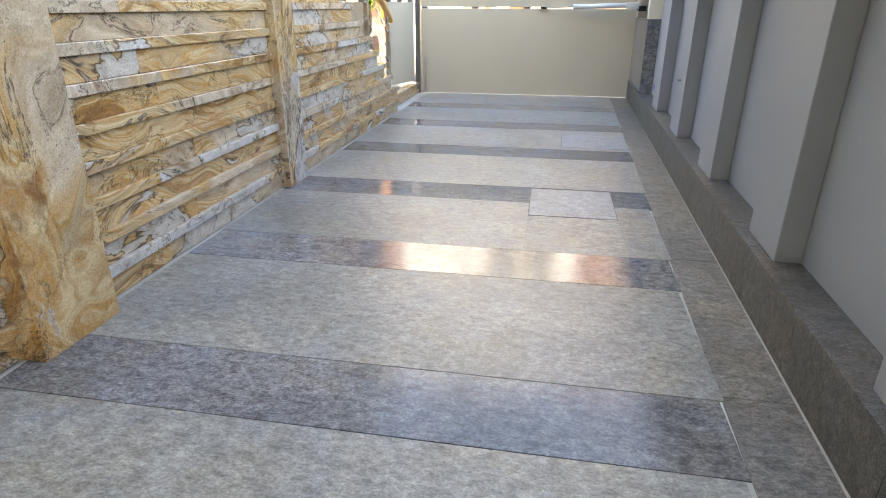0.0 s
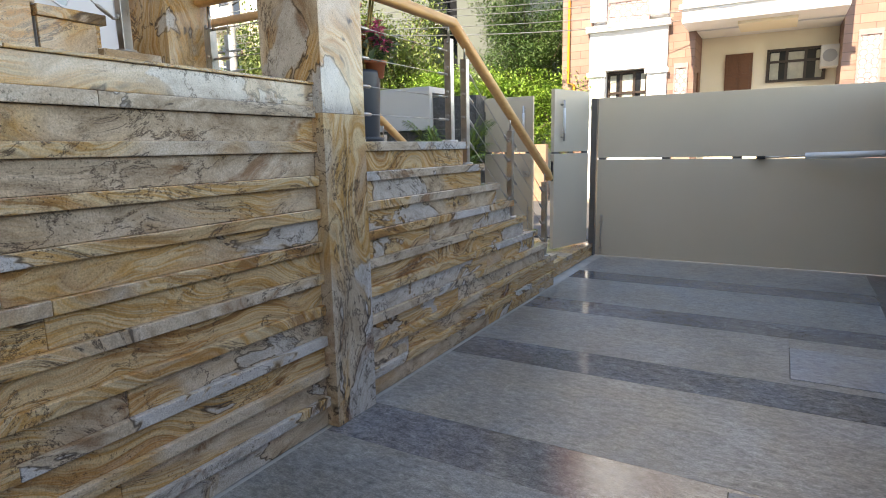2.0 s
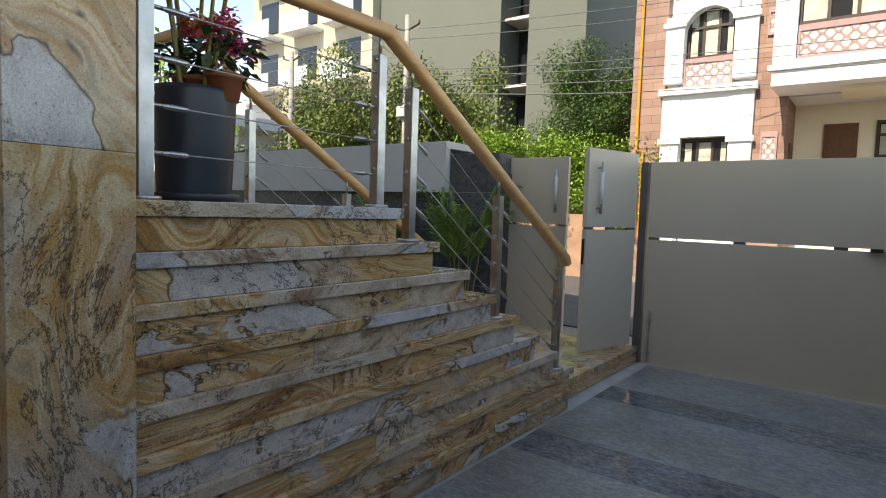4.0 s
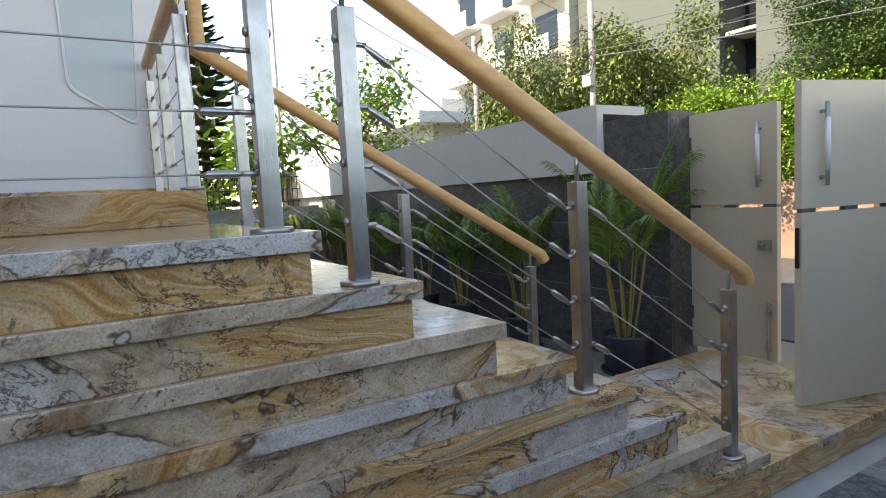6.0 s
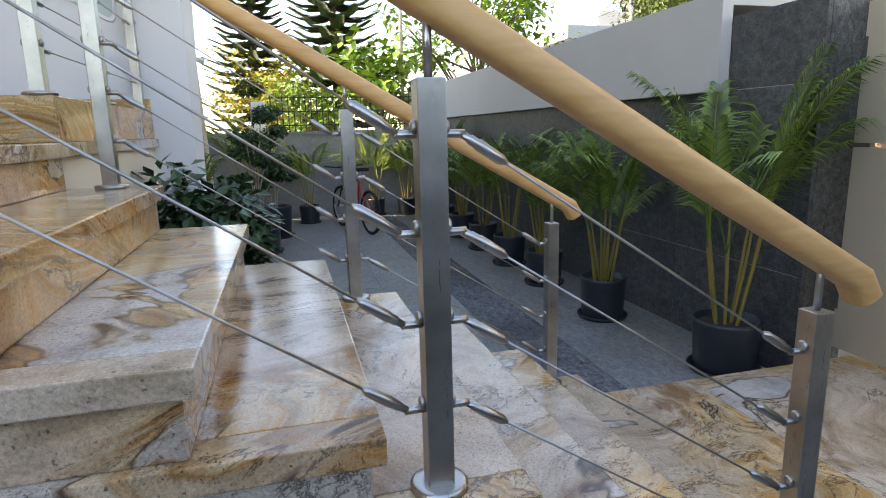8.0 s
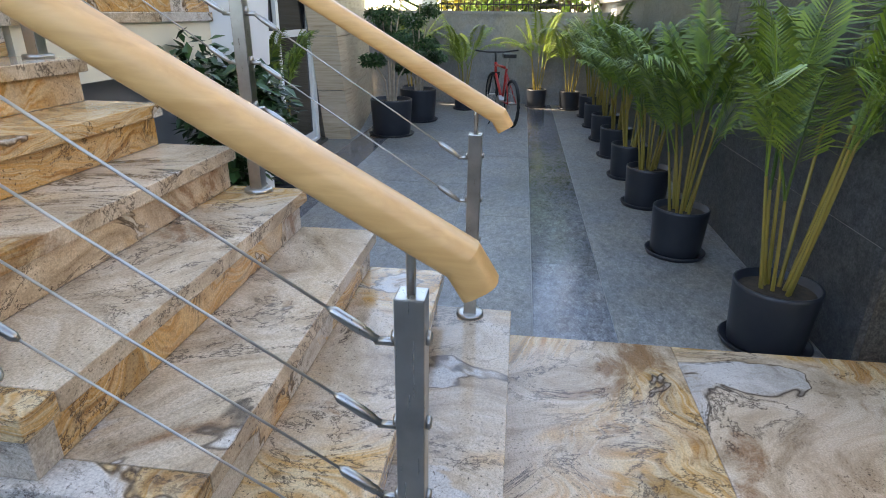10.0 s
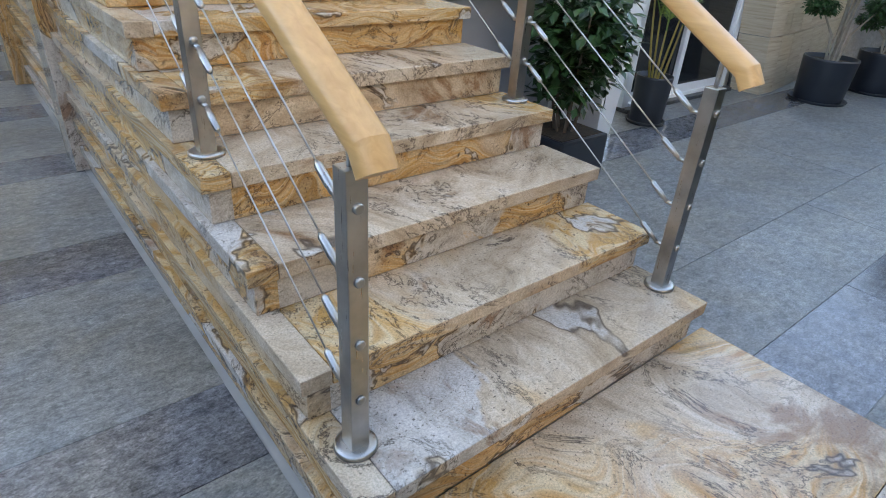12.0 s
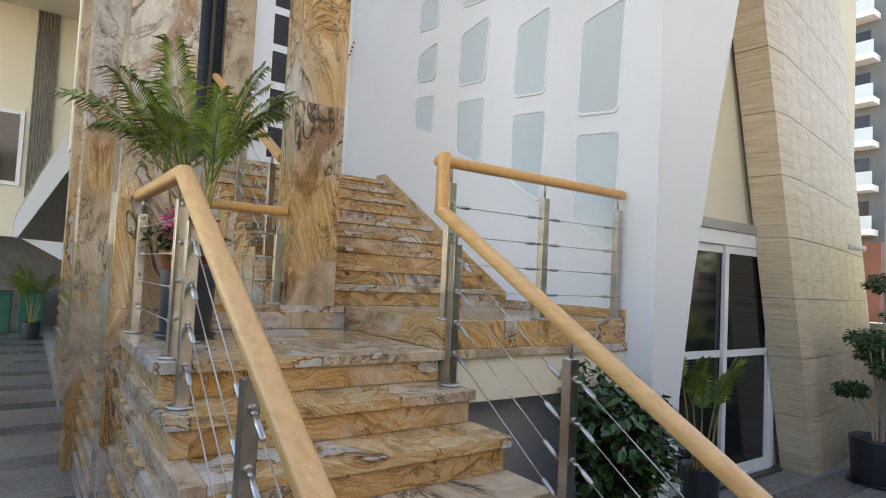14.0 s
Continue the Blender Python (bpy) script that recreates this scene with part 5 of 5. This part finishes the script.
def pine(x, y, h, seed):
    rnd = random.Random(seed)
    g = thing("norfolk_pine", (x, y, -0.04), "dark tiered norfolk pine behind the fence", "tree")
    bt, bl = bmesh.new(), bmesh.new()
    tube(bt, [(0, 0, 0), (0.03, 0, h * 0.5), (0, 0, h)], [0.16, 0.1, 0.02], 8)
    tiers = 24
    for i in range(tiers):
        z = 1.0 + (h - 1.1) * i / (tiers - 1)
        L = (2.0 * (1 - i / tiers) + 0.25) * rnd.uniform(0.85, 1.08)
        m = 8
        for k in range(m):
            a = 6.283 * k / m + i * 0.4 + rnd.uniform(-0.1, 0.1)
            d = Vector((math.cos(a), math.sin(a), 0))
            pts = [Vector((0, 0, z)) + d * L * t + Vector((0, 0, -0.12 * L * math.sin(t * 2.6) + 0.16 * L * t * t)) for t in (0, 0.33, 0.66, 1.0)]
            tube(bt, pts, [0.022, 0.016, 0.010, 0.004], 4)
            side = d.cross(Vector((0, 0, 1)))
            for j in range(36):
                t = 0.08 + 0.92 * j / 36
                q = pts[min(int(t * 3), 2)].lerp(pts[min(int(t * 3), 2) + 1], t * 3 - min(int(t * 3), 2))
                for s in (-1, 1):
                    v = (side * s + d * 0.55 + Vector((0, 0, 0.25))).normalized() * (0.17 * L * (1.1 - t) + 0.07)
                    w = Vector((0, 0, 1)).cross(v).normalized() * 0.016
                    vs = [bl.verts.new(c) for c in (q - w, q + v - w * 0.4, q + v + w * 0.4 + Vector((0, 0, 0.02)), q + w)]
                    bl.faces.new(vs)
                    u = Vector((0, 0, 0.016))
                    vs = [bl.verts.new(c) for c in (q - u, q + v - u * 0.4, q + v + u, q + u)]
                    bl.faces.new(vs)
    part("trunk", bt, M_BARK, g)
    part("crown", bl, M_PINE, g)


pine(-15.2, 0.2, 7.2, 5)
pine(-17.5, -1.9, 7.0, 6)

# ---- utility poles and wires ----
def util_pole(x, y, h, r, mat, label, arms):
    g = thing("utility_pole", (x, y, -0.04), label, "utility pole", "utility poles")
    bm = bmesh.new()
    tube(bm, [(0, 0, 0), (0, 0, h)], [r, r * 0.75], 10)
    part("shaft", bm, mat, g, "", True)
    for z, w in arms:
        bm = bmesh.new()
        tube(bm, [(-w, 0, z + 0.12), (0, 0, z), (w, 0, z + 0.12)], 0.025, 6)
        part("crossarm", bm, M_BLACK, g)
        for s in (-1, 1):
            bm = bmesh.new()
            lathe(bm, [(0.02, 0), (0.035, 0.03), (0.03, 0.09), (0.015, 0.12)], 8, (s * w, 0, z + 0.12))
            part("insulator", bm, plain("brown_ceramic", (0.08, 0.035, 0.025), 0.3), g)
    return g


util_pole(-13.3, 7.7, 6.3, 0.1, M_CONC, "slim concrete pole carrying street wires", ((6.0, 0.4), (4.4, 0.35)))
u2 = util_pole(-8.55, 7.7, 6.6, 0.085, M_CONC, "grey concrete utility pole with cable junctions", ((6.2, 0.4), (5.2, 0.3)))
part("junction_box", boxes((-0.13, -0.2, 3.95, 0.13, -0.06, 4.22), bevel=0.01), M_BAND, u2)
bm = bmesh.new()
rn = random.Random(2)
for i in range(7):
    a0 = rn.uniform(0, 6)
    c = Vector((rn.uniform(-0.15, 0.15), rn.uniform(-0.2, 0.0), 4.45 + rn.uniform(-0.15, 0.4)))
    tube(bm, [c + Vector((math.cos(a0 + k * 0.7) * 0.16, math.sin(a0) * 0.05 - 0.05, math.sin(a0 + k * 0.7) * 0.2)) for k in range(10)], 0.009, 4)
part("cable_coil", bm, M_BLACK, u2, "tangled black cable coils")


def wire(a, b, sag, r=0.008):
    a, b = Vector(a), Vector(b)
    bm = bmesh.new()
    tube(bm, [a.lerp(b, t / 14) - Vector((0, 0, sag * 4 * (t / 14) * (1 - t / 14))) for t in range(15)], r, 4)
    ob = part("overhead_wire", bm, M_STEELD)
    tagged(ob, "thin overhead street wire between poles", "wire", "overhead wires")


for dz, yy in ((6.1, 7.4), (6.0, 7.9), (5.1, 7.5), (5.0, 7.8), (4.7, 7.6)):
    wire((-8.55, yy, dz), (14, yy + 0.6, dz - 0.2), 0.5)
    wire((-8.55, yy, dz), (-30, yy - 1.5, dz + 0.3), 0.5)
for dz in (5.3, 5.05, 4.8):
    wire((-13.3, 7.7, dz), (-8.55, 7.7, dz + 0.3), 0.1)
    wire((-13.3, 7.7, dz), (-26, 2.0, dz + 0.6), 0.5)
wire((-8.55, 7.6, 5.4), (-3.13, -2.4, 5.6), 0.5)
wire((-13.3, 7.7, 5.2), (-4.6, -2.3, 5.0), 0.4)
wire((-0.2, 10.1, 4.4), (-8.55, 7.7, 4.6), 0.15, 0.012)

# ---- brick house across the street ----
M_BRICK = Mat("brick_cladding", 0.8)
_tc = M_BRICK.coords((1, 1, 1))
_sw = M_BRICK.n("ShaderNodeSeparateXYZ")
M_BRICK.link(_tc, _sw.inputs[0])
_cb = M_BRICK.n("ShaderNodeCombineXYZ")
M_BRICK.link(_sw.outputs["X"], _cb.inputs["X"])
M_BRICK.link(_sw.outputs["Z"], _cb.inputs["Y"])
_bt = M_BRICK.n("ShaderNodeTexBrick", Scale=1.0)
_bt.inputs["Brick Width"].default_value, _bt.inputs["Row Height"].default_value = 0.6, 0.2
_bt.inputs["Mortar Size"].default_value = 0.008
_bt.inputs["Color1"].default_value, _bt.inputs["Color2"].default_value, _bt.inputs["Mortar"].default_value = (0.24, 0.145, 0.115, 1), (0.31, 0.205, 0.165, 1), (0.16, 0.11, 0.09, 1)
M_BRICK.link(_cb.outputs[0], _bt.inputs["Vector"])
_st = M_BRICK.ramp(M_BRICK.noise(_tc, 1.1, 5), [(0.3, 0.75), (0.7, 1.1)])
M_BRICK.color(M_BRICK.mix(_bt.outputs["Color"], _st, 1.0, "MULTIPLY"))
M_BRICK = M_BRICK.m
M_JALI = plain("mauve_jali_stone", (0.30, 0.205, 0.205), 0.7)
M_DOORW = timber("carved_brown_door", (0.09, 0.035, 0.015), (0.17, 0.07, 0.03), 0.5)
M_CURT = plain("pale_curtain", (0.42, 0.42, 0.36), 0.8, 0, 0.2, 4)
M_WFRAME = plain("dark_window_frame", (0.03, 0.018, 0.013), 0.4)
FY = 10.5
hs = thing("brick_house", (-0.1, FY, -0.04), "three-storey brick and white plaster house across the street", "house")


def hbox(name, x0, y0, z0, x1, y1, z1, mat, parent=None, bev=0.0):
    return part(name, boxes((x0, y0, z0, x1, y1, z1), bevel=bev), mat, parent or hs)


hbox("wall", -3.42, 0.12, 0, -2.62, 8, 11, M_BRICK)
hbox("wall", -0.62, 0.12, 0, 0.02, 8, 11, M_BRICK)
hbox("wall", 3.12, 0.12, 0, 6.2, 8, 11, M_BRICK)
hbox("wall", 0.02, 1.5, 0, 3.12, 8, 4.5, M_CREAM)
hbox("wall", 0.02, 0.3, 4.25, 3.12, 8, 11, M_WHITE)
hbox("wall", -2.62, 0.35, 0, -0.62, 8, 11, M_WHITE)
for a, b in ((-2.62, -2.2), (-1.10, -0.62)):
    hbox("pilaster", a, 0.0, 0, b, 0.349, 4.45, M_WHITE)
    hbox("pilaster", a, 0.0, 4.75, b, 0.349, 6.3, M_WHITE)
    hbox("capital", a - 0.05, -0.06, 3.3, b + 0.05, -0.001, 3.42, M_WHITE)
    hbox("capital", a - 0.05, -0.06, 6.05, b + 0.05, -0.001, 6.17, M_WHITE)
hbox("ledge", -2.7, -0.12, 4.45, -0.55, 0.349, 4.6, M_WHITE)
hbox("spandrel", -2.199, 0.02, 3.45, -1.101, 0.349, 4.449, M_WHITE)
bm = bmesh.new()
arch = [(-2.2, 11), (-2.2, 5.9)] + [(-1.65 - 0.55 * math.cos(a * math.pi / 12), 5.9 + 0.55 * math.sin(a * math.pi / 12)) for a in range(1, 12)] + [(-1.1, 5.9), (-1.1, 11)]
prism(bm, arch, "y", 0.02, 0.349)
part("arch", bm, M_WHITE, hs)


def hwin(x0, z0, x1, z1, y, bars=2, parent=None, curtain=True):
    w = hbox("window", x0, y, z0, x1, y + 0.05, z1, M_GLASSD)
    for i in range(bars + 2):
        c = x0 + (x1 - x0) * i / (bars + 1)
        hbox("frame", c - 0.03, y - 0.035, z0, c + 0.03, y - 0.001, z1, M_WFRAME, w)
    for z in (z0, z0 + (z1 - z0) * 0.62, z1):
        hbox("frame", x0 - 0.03, y - 0.045, z - 0.03, x1 + 0.03, y - 0.036, z + 0.03, M_WFRAME, w)
    if curtain:
        bm = bmesh.new()
        n = 40
        pa = [bm.verts.new((x0 + 0.05 + (x1 - x0 - 0.1) * i / n, y - 0.004 - 0.003 * math.sin(i * 1.9), z0 + 0.04)) for i in range(n + 1)]
        pb = [bm.verts.new((x0 + 0.05 + (x1 - x0 - 0.1) * i / n, y - 0.004 - 0.003 * math.sin(i * 1.9), z1 - 0.06)) for i in range(n + 1)]
        for i in range(n):
            if (i // 7) % 3 != 1:
                bm.faces.new((pa[i], pa[i + 1], pb[i + 1], pb[i]))
        part("curtain", bm, M_CURT, w)
    return w


hwin(-2.16, 2.0, -1.14, 3.40, 0.30)
hwin(-2.16, 5.35, -1.14, 6.45, 0.30)


def jali(x0, z0, x1, z1, y, cell=0.26):
    """A pierced stone screen: rings in a frame."""
    g = hbox("jali_screen", x0, y + 0.03, z0, x1, y + 0.05, z1, plain("screen_backing", (0.50, 0.47, 0.44), 0.8))
    nx, nz_ = max(1, round((x1 - x0) / cell)), max(1, round((z1 - z0) / cell))
    bm = bmesh.new()
    for i in range(nx * 2 + 1):
        for j in range(nz_ * 2 + 1):
            cx, cz = x0 + (x1 - x0) * i / (nx * 2), z0 + (z1 - z0) * j / (nz_ * 2)
            ri, ro = cell * 0.30, cell * 0.42
            vi = [bm.verts.new((min(max(cx + ri * math.cos(k * 0.6283), x0), x1), y + 0.029, min(max(cz + ri * math.sin(k * 0.6283), z0), z1))) for k in range(10)]
            vo_ = [bm.verts.new((min(max(cx + ro * math.cos(k * 0.6283), x0), x1), y + 0.022, min(max(cz + ro * math.sin(k * 0.6283), z0), z1))) for k in range(10)]
            if (i + j) % 2 == 0:
                for k in range(10):
                    try:
                        bm.faces.new((vi[k], vi[(k + 1) % 10], vo_[(k + 1) % 10], vo_[k]))
                    except ValueError:
                        pass
    part("pattern", bm, M_JALI, g)
    part("border", boxes((x0, y, z0, x1, y + 0.02, z0 + 0.05), (x0, y, z1 - 0.12, x1, y + 0.02, z1), (x0, y, z0 + 0.05, x0 + 0.04, y + 0.02, z1 - 0.12), (x1 - 0.04, y, z0 + 0.05, x1, y + 0.02, z1 - 0.12)), M_JALI, g)


jali(-2.19, 4.62, -1.11, 5.3, 0.10)
jali(-0.45, 2.2, -0.12, 3.5, 0.06, 0.2)
jali(-0.45, 5.6, -0.10, 6.2, 0.06, 0.2)
jali(3.4, 2.3, 3.85, 3.9, 0.06, 0.2)
bal = hbox("balcony", -0.15, -1.05, 4.25, 3.12, 0.119, 4.75, M_WHITE)
hbox("moulding", -0.22, -1.12, 4.56, 3.19, -1.051, 4.66, M_WHITE, bal)
hbox("column", -0.15, -1.05, 4.751, 0.25, -0.7, 7.6, M_WHITE, bal)
hbox("column", 2.68, -1.05, 4.751, 3.12, -0.7, 7.6, M_WHITE, bal)
jali(0.27, 4.76, 2.66, 5.42, -1.0)
hwin(0.27, 5.48, 2.66, 7.4, -0.85, 4)
hbox("soffit_lamp_tray", 1.0, -0.6, 4.18, 2.2, 0.6, 4.249, M_CREAM, bal)
dr = hbox("door", 0.62, 1.44, 1.2, 1.27, 1.499, 3.78, M_DOORW)
for j in range(5):
    for i in range(2):
        hbox("panel", 0.68 + i * 0.29, 1.425, 1.35 + j * 0.48, 0.92 + i * 0.29, 1.439, 1.76 + j * 0.48, M_DOORW, dr, 0.01)
hwin(1.62, 3.02, 2.86, 3.78, 1.46, 2)
hbox("side_window", 0.021, 0.7, 2.2, 0.06, 1.1, 3.3, M_DOORW)
ac = hbox("air_conditioner", 2.75, 0.9, 3.25, 3.11, 1.4, 3.75, M_OFFW)
bm = bmesh.new()
tube(bm, [(2.93, 0.899, 3.5), (2.93, 0.885, 3.5)], 0.15, 16)
part("fan_grille", bm, M_SOFFIT, ac)
bm = bmesh.new()
tube(bm, [(-3.22, 0.05, 11), (-3.22, 0.05, 3.2), (-3.05, 0.05, 3.15), (-3.05, 0.05, 1.0)], 0.035, 8)
part("gas_pipe", bm, plain("orange_pipe_paint", (0.65, 0.25, 0.02), 0.5), hs, "orange painted downpipe")
hbox("parapet", -3.45, 0.1, 11, 6.25, 8.05, 11.3, M_WHITE)

# ---- grey-green tower and other buildings ----
M_TOWER = plain("grey_green_render", (0.10, 0.115, 0.098), 0.85, 0, 0.06, 0.3, 0.05)
tw = thing("apartment_tower", (-13.2, 18.0, -0.04), "tall grey-green rendered apartment tower", "apartment building")
for q in ((-6.2, 0, 0, 1.0, 9, 24), (2.4, 0, 0, 5.0, 9, 24), (1.001, 1.6, 0, 2.399, 9, 24)):
    part("wall", boxes(q), M_TOWER, tw)
for j in range(8):
    z = 1.2 + j * 2.9
    b = part("balcony", boxes((1.02, 0.3, z, 2.38, 1.59, z + 0.12)), M_BAND, tw)
    part("window", boxes((1.05, 1.55, z + 0.15, 1.68, 1.599, z + 2.75)), M_GLASSD, tw)
    part("window", boxes((1.74, 1.55, z + 0.15, 2.35, 1.599, z + 2.75)), M_GLASSD, tw)
    part("rail", boxes((1.02, 0.3, z + 0.9, 2.38, 0.34, z + 0.95), (1.02, 0.3, z + 0.5, 2.38, 0.33, z + 0.53)), M_BLACK, b)
cb = thing("apartment_building", (-24.5, 17.5, -0.04), "cream apartment block with balconies and air conditioners", "apartment building")
part("wall", boxes((-5, 0, 0, 5.0, 9, 22)), plain("weathered_cream", (0.40, 0.37, 0.29), 0.8, 0, 0.15, 0.6), cb)
for j in range(6):
    z = 2.0 + j * 3.0
    for i in range(3):
        c = -3.4 + i * 3.4
        b = part("balcony", boxes((c - 1.2, -1.0, z, c + 1.2, -0.001, z + 0.15)), M_WHITE, cb)
        part("balustrade", boxes((c - 1.2, -1.0, z + 0.151, c + 1.2, -0.95, z + 1.0)), M_FROST, b)
        part("window", boxes((c - 0.8, -0.02, z + 0.5, c + 0.8, -0.001, z + 2.3)), M_GLASSD, cb)
fh = thing("villa", (-20.5, 8.6, -0.04), "low white villa with a deep roof slab beyond the trees", "house")
part("wall", boxes((-3, 0, 0, 3, 5, 4.3)), M_BAND, fh)
part("roof_slab", boxes((-3.6, -0.9, 4.3, 3.6, 5.2, 4.7)), M_WHITE, fh)
for i in range(3):
    part("window", boxes((-2.4 + i * 1.7, -0.02, 2.6, -1.2 + i * 1.7, -0.001, 3.9)), M_GLASSD, fh)
part("roof_tank", boxes((0.8, 1, 4.7, 2.0, 2.2, 5.5), bevel=0.1), M_BAND, fh)
bw = boxes((-60, 9.3, -0.04, -3.5, 9.5, 1.5))
structure("wall_street", bw, plain("faded_brick_wall", (0.30, 0.19, 0.13), 0.9, 0, 0.2, 3), "low faded brick wall across the street", "wall")

gb = thing("apartment_building", (-40.0, -16.5, -0.04), "grey apartment block with white balcony bands beyond the house", "apartment building")
part("wall", boxes((-6, -6, 0, 0, 4.5, 21)), plain("dark_grey_render", (0.14, 0.15, 0.16), 0.8, 0, 0.1, 0.5), gb)
part("plinth_storeys", boxes((0.001, -6, 0, 0.5, 4.5, 5.2)), plain("red_brown_cladding", (0.20, 0.075, 0.05), 0.7, 0, 0.15, 1.0), gb)
for j in range(6):
    z = 5.6 + j * 2.6
    b = part("balcony", boxes((0.001, -5, z, 1.1, 4.2, z + 0.35)), M_WHITE, gb)
    part("balustrade", boxes((1.05, -5, z + 0.351, 1.1, 4.2, z + 1.1)), M_FROST, b)
    for i in range(4):
        part("window", boxes((0.001, -4.6 + i * 2.3, z + 0.5, 0.03, -3.2 + i * 2.3, z + 2.1)), M_GLASSD, gb)
